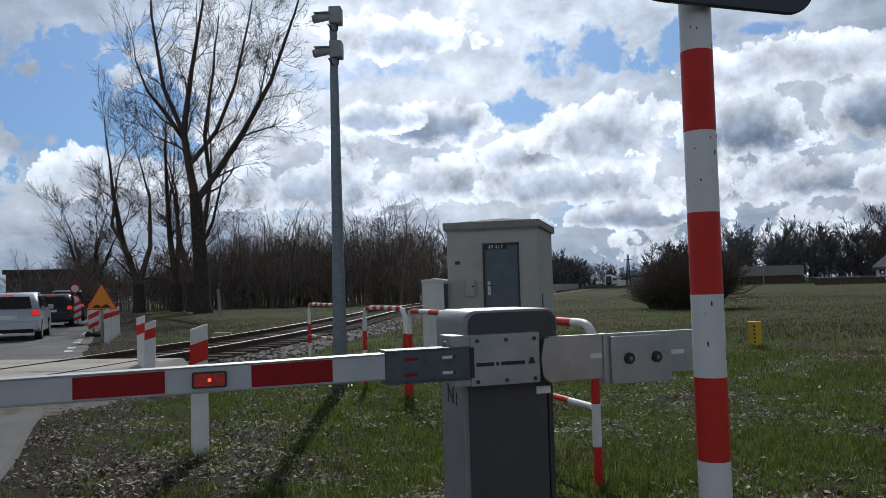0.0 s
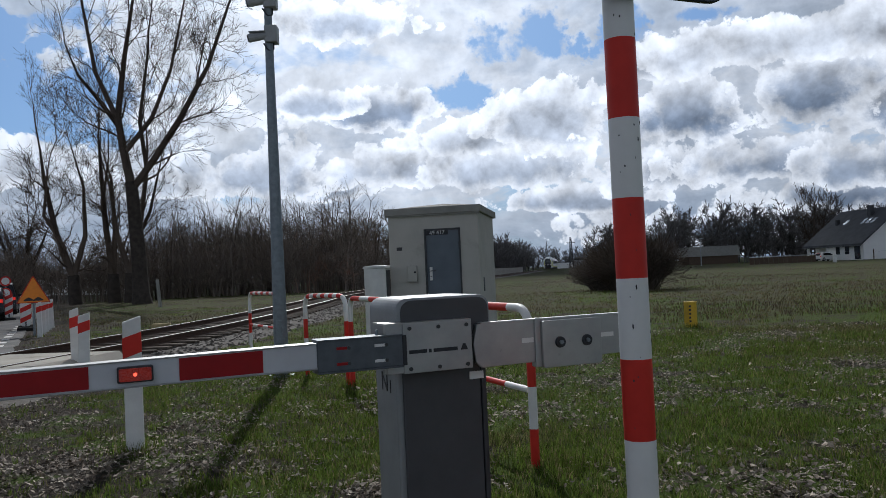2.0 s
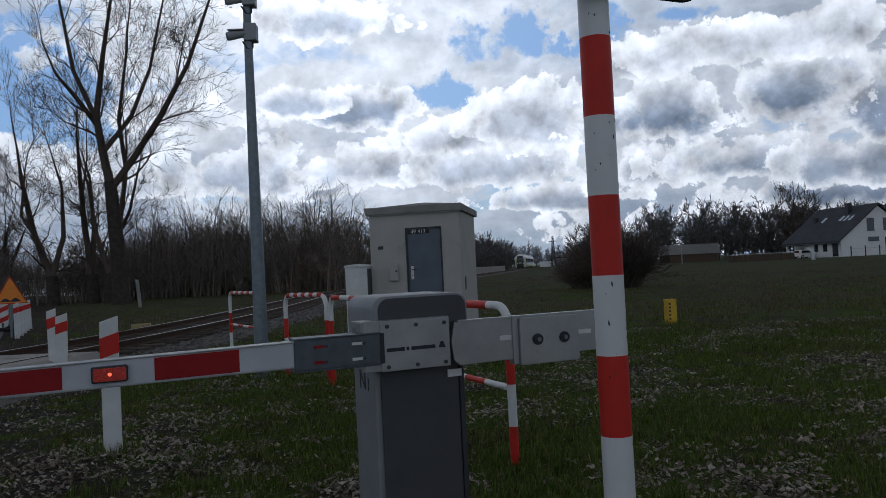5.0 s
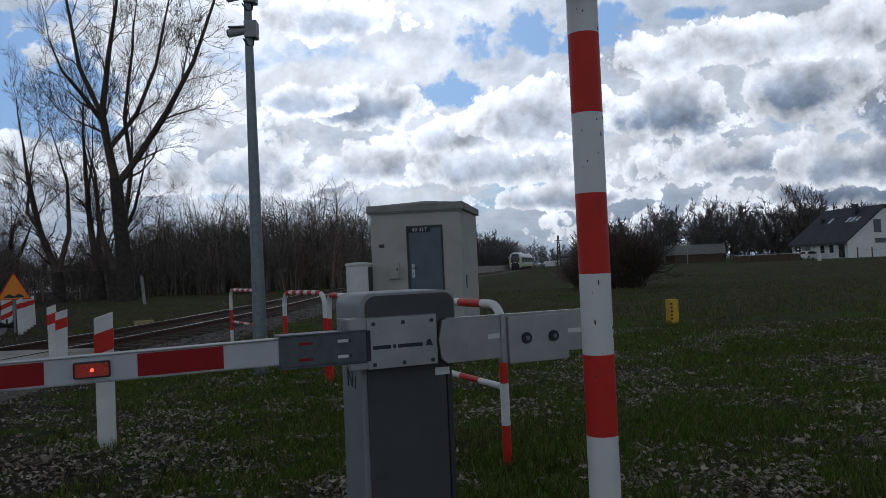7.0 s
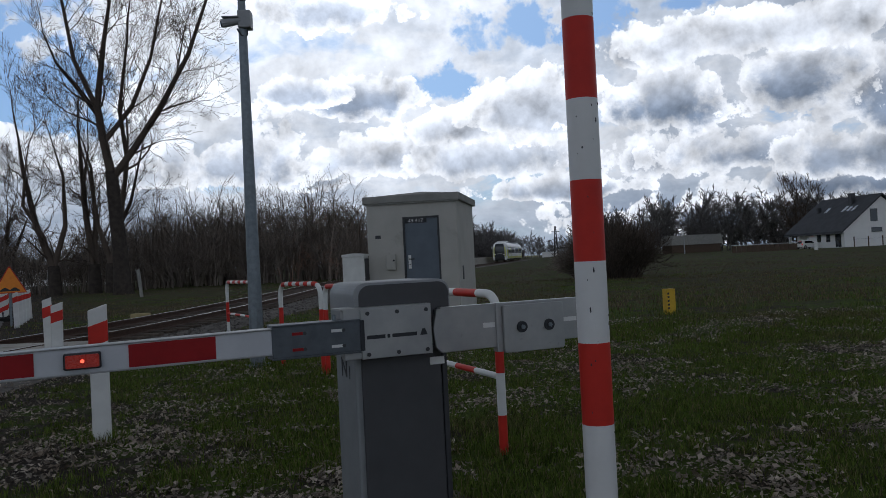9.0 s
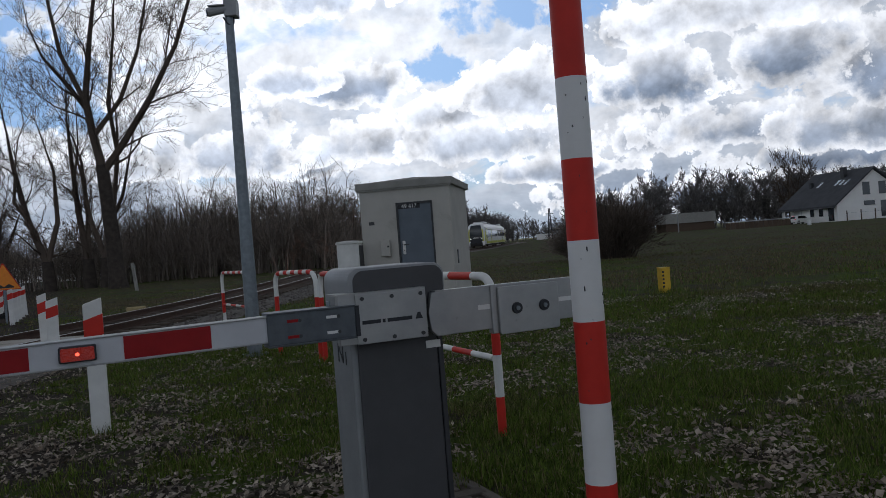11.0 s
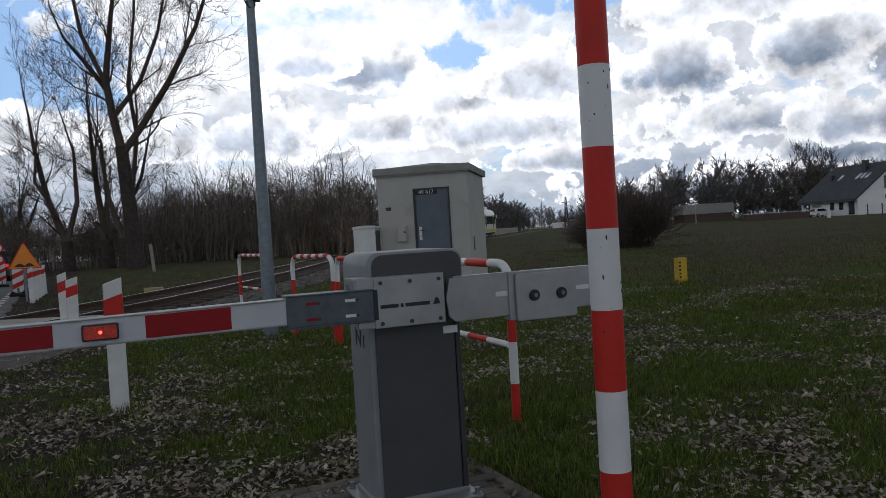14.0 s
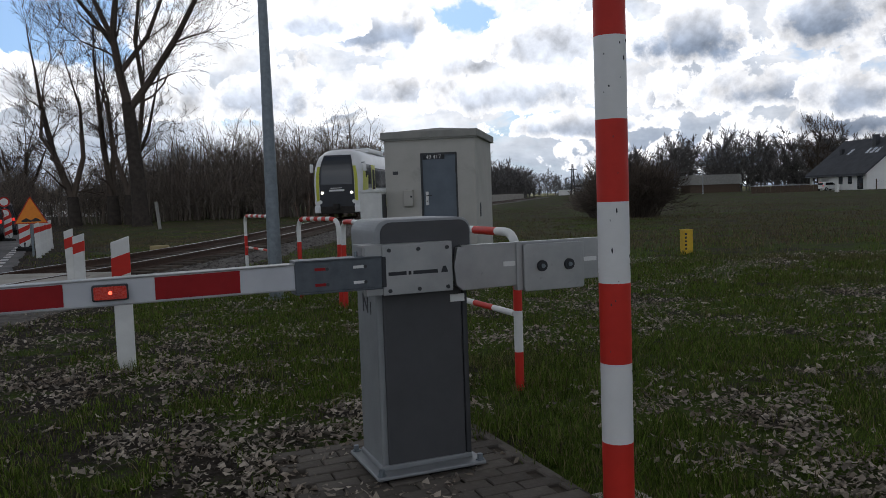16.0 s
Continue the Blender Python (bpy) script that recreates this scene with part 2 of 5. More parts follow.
ALU = mat("bare_aluminium", (0.42, 0.42, 0.41), (0.35, 0.355, 0.35), 7, 0.38, 0.75, 0.04, 130, spots=(0.27, 0.27, 0.265), spot_scale=9, spot_at=0.64)
STEEL = mat("galvanised_steel", (0.22, 0.25, 0.27), (0.165, 0.19, 0.21), 16, 0.42, 0.65, 0.05, 90, spots=(0.17, 0.19, 0.2), spot_scale=11, spot_at=0.6)
GREYPAINT = mat("grey_powder_coat", (0.072, 0.073, 0.076), (0.06, 0.061, 0.064), 5, 0.48, 0.2, 0.06, 300, spots=(0.15, 0.15, 0.15), spot_scale=7, spot_at=0.69)
GREYLIGHT = mat("light_grey_coat", (0.27, 0.28, 0.285), (0.23, 0.24, 0.245), 5, 0.42, 0.35, 0.06, 300, spots=(0.2, 0.2, 0.19), spot_scale=6, spot_at=0.66)
DARKMETAL = mat("dark_metal", (0.06, 0.062, 0.066), (0.045, 0.047, 0.05), 8, 0.4, 0.4, 0.05)
HOLDER = mat("dark_zinc_steel", (0.115, 0.13, 0.145), (0.085, 0.096, 0.108), 16, 0.42, 0.5, 0.05, 90)
BLACK = mat("black_plastic", (0.012, 0.014, 0.018), (0.018, 0.02, 0.026), 6, 0.4, bump=0.02)
RUBBER = mat("black_rubber", (0.018, 0.018, 0.018), (0.026, 0.026, 0.025), 20, 0.8, bump=0.1)
RENDERED = mat("grey_beige_concrete", (0.48, 0.465, 0.425), (0.43, 0.415, 0.375), 2.2, 0.8, bump=0.3, bscale=90, spots=(0.39, 0.375, 0.335), spot_scale=1.6, spot_at=0.60)
ROOFCONC = mat("roof_slab_concrete", (0.33, 0.32, 0.295), (0.26, 0.255, 0.235), 3, 0.85, bump=0.3, bscale=70, spots=(0.16, 0.16, 0.14), spot_scale=4, spot_at=0.60)
DOORBLUE = mat("blue_grey_door_paint", (0.12, 0.145, 0.175), (0.10, 0.125, 0.15), 4, 0.5, bump=0.04)
YELLOW = mat("yellow_plastic", (0.66, 0.42, 0.02), (0.55, 0.34, 0.02), 7, 0.5, bump=0.05, spots=(0.35, 0.22, 0.03), spot_scale=8, spot_at=0.66)
ORANGE = mat("orange_sign_film", (0.85, 0.27, 0.01), (0.75, 0.22, 0.01), 9, 0.4, bump=0.02)
RAILTOP = mat("worn_rail_steel", (0.42, 0.39, 0.36), (0.30, 0.27, 0.25), 20, 0.3, 0.85, 0.05)
RUST = mat("rusty_steel", (0.085, 0.045, 0.028), (0.055, 0.032, 0.022), 18, 0.8, 0.1, 0.25, 120)
SLEEPER = mat("weathered_sleeper", (0.11, 0.088, 0.07), (0.07, 0.058, 0.048), 12, 0.85, bump=0.4, bscale=50, pick=0.25)
BALLAST = mat("ballast_stone", (0.15, 0.137, 0.124), (0.08, 0.072, 0.064), 8, 0.9, bump=0.4, bscale=40, island=0.45)
ASPHALT = mat("asphalt", (0.16, 0.155, 0.15), (0.12, 0.118, 0.115), 0.7, 0.82, bump=0.35, bscale=140, spots=(0.20, 0.19, 0.18), spot_scale=1.1, spot_at=0.58)
CONCRETE = mat("crossing_concrete", (0.42, 0.39, 0.34), (0.33, 0.31, 0.275), 1.3, 0.85, bump=0.3, bscale=60, spots=(0.24, 0.22, 0.19), spot_scale=1.4, spot_at=0.6)
LINE = mat("worn_road_paint", (0.62, 0.61, 0.58), (0.36, 0.35, 0.33), 9, 0.7, bump=0.1)
PAVER = mat("grey_paver", (0.135, 0.118, 0.10), (0.10, 0.088, 0.075), 14, 0.85, bump=0.4, bscale=80, pick=0.22, spots=(0.065, 0.058, 0.048), spot_scale=5, spot_at=0.6)
LEAF = mat("dead_leaf", (0.37, 0.32, 0.26), (0.15, 0.115, 0.085), 3, 0.7, bump=0.1, island=0.6, gloss=0.3)
BARK = mat("dark_bark", (0.075, 0.062, 0.052), (0.045, 0.038, 0.033), 3, 0.9, bump=0.6, bscale=14)
TWIG = mat("brown_twigs", (0.115, 0.09, 0.072), (0.075, 0.06, 0.05), 0.3, 0.9, bump=0, island=0.35)
# twig brown lifted and greyed, so the thicket's haze sits in its colour
SCRUB = mat("scrub_twigs", (0.215, 0.178, 0.148), (0.145, 0.122, 0.104), 0.12, 0.9, bump=0, island=0.45, spots=(0.25, 0.145, 0.105), spot_scale=0.15, spot_at=0.6)
# pale grey base with the distance haze mixed into the twig colour
FARWOOD = mat("far_wood_twigs", (0.165, 0.152, 0.145), (0.115, 0.11, 0.108), 0.06, 0.95, bump=0, island=0.3)


def grass_material(name, blades):
    m = bpy.data.materials.new(name)
    m.use_nodes = True
    t = m.node_tree
    b = t.nodes["Principled BSDF"]
    vec = t.nodes.new("ShaderNodeNewGeometry").outputs["Position"]
    sep = t.nodes.new("ShaderNodeSeparateXYZ")
    link(t, vec, sep.inputs[0])
    big = noise_tex(t, vec, 0.22, 5.0, 0.6)
    mid = noise_tex(t, vec, 1.3, 6.0, 0.65, 0.3)
    fine = noise_tex(t, vec, 14.0, 6.0, 0.7)
    green = mix(t, ramp(t, fine, [(0.35, (0, 0, 0)), (0.65, (1, 1, 1))]), (0.046, 0.074, 0.013), (0.112, 0.156, 0.029))
    dry = mix(t, ramp(t, fine, [(0.35, (0, 0, 0)), (0.65, (1, 1, 1))]), (0.070, 0.060, 0.033), (0.125, 0.103, 0.058))
    dirt = mix(t, ramp(t, fine, [(0.4, (0, 0, 0)), (0.6, (1, 1, 1))]), (0.038, 0.031, 0.025), (0.092, 0.076, 0.060))
    # dry growth takes over away from the crossing
    far = t.nodes.new("ShaderNodeMapRange")
    far.inputs[1].default_value, far.inputs[2].default_value = 9.0, 28.0
    link(t, sep.outputs[1], far.inputs[0])
    d = math_node(t, "ADD", math_node(t, "MULTIPLY", big, 0.6), math_node(t, "MULTIPLY", mid, 0.4))
    d = math_node(t, "MULTIPLY_ADD", far.outputs[0], 0.12, d)
    col = mix(t, ramp(t, d, [(0.52, (0, 0, 0)), (0.66, (0.85, 0.85, 0.85))], True), green, dry)
    if not blades:
        soil = math_node(t, "ADD", math_node(t, "MULTIPLY", mid, 0.75), math_node(t, "MULTIPLY", fine, 0.25))
        # bare, trodden soil beside the carriageway
        edge = math_node(t, "MULTIPLY_ADD", sep.outputs[0], 0.91, math_node(t, "MULTIPLY", sep.outputs[1], 0.42))
        near = t.nodes.new("ShaderNodeMapRange")
        near.inputs[1].default_value, near.inputs[2].default_value = 2.2, -0.6
        link(t, edge, near.inputs[0])
        soil = math_node(t, "MULTIPLY_ADD", near.outputs[0], 0.14, soil)
        col = mix(t, ramp(t, soil, [(0.50, (0, 0, 0)), (0.59, (1, 1, 1))], True), col, dirt)
    if not blades:
        col = mix(t, 1.0, col, (0.70, 0.70, 0.72), "MULTIPLY")
    if blades:
        g = t.nodes.new("ShaderNodeNewGeometry")
        pick = g.outputs["Random Per Island"]
        again_random = math_node(t, "FRACT", math_node(t, "MULTIPLY", pick, 37.0))
        col = mix(t, ramp(t, again_random, [(0.76, (0, 0, 0)), (0.82, (0.8, 0.8, 0.8))]), col, (0.17, 0.135, 0.075))
        col = mix(t, 1.0, col, math_node(t, "MULTIPLY_ADD", pick, 1.5, 0.42), "MULTIPLY")
        b.inputs["Roughness"].default_value = 0.85
    else:
        b.inputs["Roughness"].default_value = 0.95
        n = node(t, "ShaderNodeBump", Strength=0.8, Distance=0.05)
        link(t, noise_tex(t, vec, 22.0, 6.0, 0.7), n.inputs["Height"])
        link(t, n.outputs[0], b.inputs["Normal"])
    b.inputs["Specular IOR Level"].default_value = 0.06
    link(t, col, b.inputs["Base Color"])
    if blades:
        thin = t.nodes.new("ShaderNodeBsdfTranslucent")
        link(t, col, thin.inputs["Color"])
        both = node(t, "ShaderNodeMixShader", Fac=0.45)
        link(t, b.outputs[0], both.inputs[1])
        link(t, thin.outputs[0], both.inputs[2])
        link(t, both.outputs[0], t.nodes["Material Output"].inputs[0])
    return m


GROUND = grass_material("meadow_ground", False)
BLADES = grass_material("grass_blades", True)


def glass_material(name, tint=(0.02, 0.025, 0.03)):
    m = bpy.data.materials.new(name)
    m.use_nodes = True
    b = m.node_tree.nodes["Principled BSDF"]
    b.inputs["Base Color"].default_value = (*tint, 1)
    b.inputs["Roughness"].default_value = 0.06
    b.inputs["Specular IOR Level"].default_value = 0.7
    return m


GLASS = glass_material("dark_window_glass")

# ---- building helpers ----


def thing(name, m, label, category, group="", kind=""):
    ob = new(name)
    ob.empty_display_size = 0.1
    ob.matrix_world = m
    return tagged(ob, label, category, group, kind)


def part(name, bm, material, parent, label="", smooth=False, m=None):
    me = bpy.data.meshes.new(name)
    bm.to_mesh(me)
    bm.free()
    me.materials.append(material)
    if smooth:
        me.shade_smooth()
        me.set_sharp_from_angle(angle=radians(40))
    ob = new(name, me)
    ob.parent = parent
    if m is not None:
        ob.matrix_basis = m
    return tagged(ob, label)


def again(ob, m, parent=None):
    """Another piece on the same mesh."""
    c = new(ob.name.split(".")[0], ob.data)
    c.parent = parent or ob.parent
    c.matrix_basis = m
    return c


def box(x0, x1, y0, y1, z0, z1, bevel=0.0, seg=2, bm=None):
    one = bmesh.new()
    v = [one.verts.new((x, y, z)) for z in (z0, z1) for y in (y0, y1) for x in (x0, x1)]
    for f in ((0, 2, 3, 1), (4, 5, 7, 6), (0, 1, 5, 4), (1, 3, 7, 5), (3, 2, 6, 7), (2, 0, 4, 6)):
        one.faces.new([v[i] for i in f])
    if bevel:
        bmesh.ops.bevel(one, geom=list(one.edges), offset=bevel, segments=seg, profile=0.5, affect="EDGES")
    if bm is None:
        return one
    return absorb(bm, one)


def absorb(bm, one):
    table = {v: bm.verts.new(v.co) for v in one.verts}
    for f in one.faces:
        bm.faces.new([table[v] for v in f.verts])
    one.free()
    return bm


def tube(points, radii, seg=10, bm=None, cap=True):
    """A tapered tube along points."""
    bm = bm or bmesh.new()
    pts = [Vector(p) for p in points]
    if isinstance(radii, (int, float)):
        radii = [radii] * len(pts)
    ring_before, side = None, None
    for i, p in enumerate(pts):
        d = (pts[min(i + 1, len(pts) - 1)] - pts[max(i - 1, 0)]).normalized()
        if side is None:
            side = d.orthogonal().normalized()
        side = (side - d * side.dot(d)).normalized()
        up = d.cross(side)
        ring = [bm.verts.new(p + (side * math.cos(2 * math.pi * k / seg) + up * math.sin(2 * math.pi * k / seg)) * radii[i]) for k in range(seg)]
        if ring_before:
            for k in range(seg):
                bm.faces.new((ring_before[k], ring_before[(k + 1) % seg], ring[(k + 1) % seg], ring[k]))
        elif cap:
            bm.faces.new(ring[::-1])
        ring_before = ring
    if cap:
        bm.faces.new(ring_before)
    return bm


def prism(outline, y0, y1, bevel=0.0, bm=None):
    """An outline in x and z, pushed from y0 to y1."""
    one = bmesh.new()
    a = [one.verts.new((x, y0, z)) for x, z in outline]
    b = [one.verts.new((x, y1, z)) for x, z in outline]
    n = len(outline)
    one.faces.new(a)
    one.faces.new(b[::-1])
    for i in range(n):
        one.faces.new((a[i], b[i], b[(i + 1) % n], a[(i + 1) % n]))
    bmesh.ops.recalc_face_normals(one, faces=list(one.faces))
    if bevel:
        bmesh.ops.bevel(one, geom=list(one.edges), offset=bevel, segments=2, profile=0.5, affect="EDGES")
    if bm is None:
        return one
    return absorb(bm, one)


def rounded(x0, x1, z0, z1, r, n=5, corners="1111"):
    """A rounded rectangle as an outline: corners bottom left, bottom right, top right, top left."""
    out = []
    for k, (cx, cz, a) in enumerate(((x0 + r, z0 + r, 180), (x1 - r, z0 + r, 270), (x1 - r, z1 - r, 0), (x0 + r, z1 - r, 90))):
        if corners[k] == "0":
            out.append(((x0, z0), (x1, z0), (x1, z1), (x0, z1))[k])
            continue
        for i in range(n + 1):
            t = radians(a + 90 * i / n)
            out.append((cx + r * math.cos(t), cz + r * math.sin(t)))
    return out


def bent(points, r, n=5):
    """Points of a pipe with its corners rounded by r."""
    pts = [Vector(p) for p in points]
    out = [pts[0]]
    for a, b, c in zip(pts, pts[1:], pts[2:]):
        p, q = b + (a - b).normalized() * r, b + (c - b).normalized() * r
        for i in range(n + 1):
            t = i / n
            out.append(p.lerp(b, t).lerp(b.lerp(q, t), t))
    return out + [pts[-1]]


def mesh_of(name, verts, faces, material, label="", category="", kind="", parent=None, smooth=False):
    me = bpy.data.meshes.new(name)
    me.from_pydata(verts, [], faces)
    me.materials.append(material)
    if smooth:
        me.shade_smooth()
    ob = new(name, me)
    ob.parent = parent
    return tagged(ob, label, category, kind=kind)


def writing(text, size, material, parent, m, depth=0.001, name="lettering"):
    c = bpy.data.curves.new(name, "FONT")
    c.body, c.size, c.extrude, c.align_x, c.align_y = text, size, depth, "CENTER", "CENTER"
    ob = new(name, c)
    ob.data.materials.append(material)
    ob.parent = parent
    ob.matrix_basis = m
    return ob


# ---- the track's line ----
TRACK = [(-9.3, -4), (-7.9, 5), (-6.75, 12), (-6.1, 17), (-5.75, 21), (-5.5, 26), (-5.35, 34), (-5.2, 44), (-3.2, 62), (0.8, 84), (9.9, 124), (18.8, 171), (33.2, 242), (43.9, 297), (68, 420), (92, 540)]


def spline(points, step):
    """Even points along a Catmull-Rom line, with its distances."""
    p = [Vector((*q, 0)) for q in points]
    p = [2 * p[0] - p[1]] + p + [2 * p[-1] - p[-2]]
    raw = []
    for a, b, c, d in zip(p, p[1:], p[2:], p[3:]):
        for i in range(40):
            t = i / 40
            raw.append(0.5 * (2 * b + (c - a) * t + (2 * a - 5 * b + 4 * c - d) * t * t + (3 * b - a - 3 * c + d) * t ** 3))
    run = np.r_[0, np.cumsum([(b - a).length for a, b in zip(raw, raw[1:])])]
    at = np.arange(0, run[-1], step)
    return [Vector((np.interp(s, run, [v.x for v in raw]), np.interp(s, run, [v.y for v in raw]), 0)) for s in at]


LINE_STEP = 0.5
TRACK_LINE = spline(TRACK, LINE_STEP)
RAIL_TOP = 0.25


def on_track(s):
    """The place and the heading (yaw from +y, degrees) s metres along the track."""
    i = max(0, min(len(TRACK_LINE) - 2, int(s / LINE_STEP)))
    p = TRACK_LINE[i].lerp(TRACK_LINE[i + 1], s / LINE_STEP - i)
    d = TRACK_LINE[i + 1] - TRACK_LINE[i]
    return p, math.degrees(math.atan2(-d.x, d.y))


# ---- ground, road ----


def ground_height(x, y):
    return 0.018 * noise.noise(Vector((x * 0.8, y * 0.8, 0))) + 0.05 * noise.noise(Vector((x * 0.13, y * 0.13, 3))) * min(1, max(0, (y - 9) / 10))


def build_ground():
    def lines(lo, hi, a, b, step, grow):
        mid = list(np.arange(a, b + step / 2, step))
        up, s = [mid[-1]], step
        while up[-1] < hi:
            s *= grow
            up.append(up[-1] + s)
        down, s = [mid[0]], step
        while down[-1] > lo:
            s *= grow
            down.append(down[-1] - s)
        return down[:0:-1] + mid + up[1:]
    xs, ys = lines(-2500, 2500, -8, 10, 0.25, 1.16), lines(-400, 3500, 1, 22, 0.25, 1.16)
    verts = [(x, y, ground_height(x, y) if abs(x) < 60 and -5 < y < 120 else 0.0) for y in ys for x in xs]
    n = len(xs)
    faces = [(j * n + i, j * n + i + 1, (j + 1) * n + i + 1, (j + 1) * n + i) for j in range(len(ys) - 1) for i in range(n - 1)]
    mesh_of("ground", verts, faces, GROUND, "rough spring meadow, green and dry brown grass with bare soil", "ground", "structure", smooth=True)


build_ground()
ROAD_YAW = 25.5          # the road runs away to the left
ROAD = pose(-3.55, 6.0, 0, 0, 0, ROAD_YAW)   # its right edge, x across, y along


def strip(x0, x1, y0, y1, z, step=1.0, wobble=0.0):
    bm = bmesh.new()
    n = max(1, int((y1 - y0) / step))
    rows = []
    for i in range(n + 1):
        y = y0 + (y1 - y0) * i / n
        e = wobble * noise.noise(Vector((y * 0.9, 7.0, 0)))
        rows.append([bm.verts.new((x0, y, z - 0.06)), bm.verts.new((x0, y, z)), bm.verts.new((x1 + e, y, z)), bm.verts.new((x1 + e + 0.05, y, z - 0.06))])
    for a, b in zip(rows, rows[1:]):
        for k in range(3):
            bm.faces.new((a[k], a[k + 1], b[k + 1], b[k]))
    return bm


def build_road():
    road = thing("road", ROAD, "worn grey asphalt road leading over the railway", "road", kind="structure")
    part("carriageway", strip(-6.6, 0.0, -14, 150, 0.035, 0.7, 0.12), ASPHALT, road)
    for i in range(9):
        part("edge_line", box(-0.42, -0.24, 14 + i * 1.3, 14.6 + i * 1.3, 0.03, 0.0395), LINE, road)
    for i in range(20):
        part("centre_line", box(-3.3, -3.18, 12 + i * 6, 15 + i * 6, 0.03, 0.0395), LINE, road)


build_road()


# ---- railway ----
def build_track():
    railway = thing("railway_track", Matrix(), "single railway track on stone ballast with rusty rails", "railway", kind="structure")
    n = len(TRACK_LINE)
    side = []
    for i in range(n):
        d = TRACK_LINE[min(i + 1, n - 1)] - TRACK_LINE[max(i - 1, 0)]
        side.append(Vector((d.y, -d.x, 0)).normalized())
    # ballast bed
    prof = [(-2.6, -0.03), (-1.75, 0.06), (1.75, 0.06), (2.6, -0.03)]
    verts, faces = [], []
    n = int(230 / LINE_STEP)
    for i in range(n):
        for x, z in prof:
            verts.append(TRACK_LINE[i] + side[i] * x + Vector((0, 0, z)))
    for i in range(n - 1):
        for k in range(3):
            a = i * 4 + k
            faces.append((a, a + 1, a + 5, a + 4))
    mesh_of("ballast_bed", verts, faces, BALLAST, parent=railway)
    # paved ramp of the crossing
    prof = [(-2.75, -0.03), (-2.3, RAIL_TOP - 0.02), (-0.80, RAIL_TOP - 0.02), (-0.80, 0.1), (-0.66, 0.1), (-0.66, RAIL_TOP - 0.02), (0.66, RAIL_TOP - 0.02), (0.66, 0.1), (0.80, 0.1), (0.80, RAIL_TOP - 0.02), (1.32, RAIL_TOP - 0.02), (1.6, -0.03)]
    verts, faces, k0, k1, m = [], [], int(4.0 / LINE_STEP), int(18.0 / LINE_STEP), len(prof)
    for i in range(k0, k1 + 1):
        verts += [TRACK_LINE[i] + side[i] * x + Vector((0, 0, z)) for x, z in prof]
    for i in range(k1 - k0):
        faces += [(i * m + k, i * m + k + 1, (i + 1) * m + k + 1, (i + 1) * m + k) for k in range(m - 1)]
    mesh_of("crossing_ramp", verts, faces, CONCRETE, parent=railway)
    for s in (-0.7535, 0.7535):
        prof = [(-0.07, RAIL_TOP - 0.15), (-0.07, RAIL_TOP - 0.135), (-0.012, RAIL_TOP - 0.115), (-0.012, RAIL_TOP - 0.045), (-0.035, RAIL_TOP - 0.035), (-0.035, RAIL_TOP), (0.035, RAIL_TOP), (0.035, RAIL_TOP - 0.035), (0.012, RAIL_TOP - 0.045), (0.012, RAIL_TOP - 0.115), (0.07, RAIL_TOP - 0.135), (0.07, RAIL_TOP - 0.15)]
        m = len(prof)
        verts = [TRACK_LINE[i] + side[i] * (s + x) + Vector((0, 0, z)) for i in range(n) for x, z in prof]
        faces = [(i * m + k, i * m + (k + 1) % m, (i + 1) * m + (k + 1) % m, (i + 1) * m + k) for i in range(n - 1) for k in range(m)]
        rail = mesh_of("rail", verts, faces, RUST, parent=railway)
        rail.data.materials.append(RAILTOP)
        for f in rail.data.polygons:
            if f.index % m == 5:
                f.material_index = 1
    first = part("sleeper", box(-1.3, 1.3, -0.12, 0.12, 0.0, 0.115, 0.015, 1), SLEEPER, railway)
    s = 0.0
    p, yaw = on_track(s)
    first.matrix_basis = pose(p.x, p.y, -0.02, 0, 0, yaw)
    for k in range(1, 230):
        p, yaw = on_track(k * 0.62)
        if k * 0.62 < 18.1:
            continue
        again(first, pose(p.x, p.y, 0.0, 0, 0, yaw))
    # concrete panels where the road crosses
    slab = part("crossing_panel", box(-0.66, 0.66, -0.74, 0.74, 0.03, RAIL_TOP - 0.008, 0.015, 1), CONCRETE, railway)
    outer = part("crossing_panel", box(-0.72, 0.72, -0.74, 0.74, 0.03, RAIL_TOP - 0.008, 0.015, 1), CONCRETE, railway)
    inner = part("crossing_panel", box(-0.24, 0.24, -0.74, 0.74, 0.03, RAIL_TOP - 0.008, 0.015, 1), CONCRETE, railway)
    for k in range(9):
        p, yaw = on_track(4.6 + k * 1.5)
        q = pose(p.x, p.y, 0, 0, 0, yaw)
        for ob, x in ((slab, 0.0), (outer, -1.53), (inner, 1.06)):
            at = q @ pose(x, 0, 0)
            if k == 0 and ob.matrix_basis == Matrix():
                ob.matrix_basis = at
            else:
                again(ob, at)


build_track()

# ---- barrier ----
MACHINE = pose(0.06, 4.166, 0, 0, 0, 22.0)


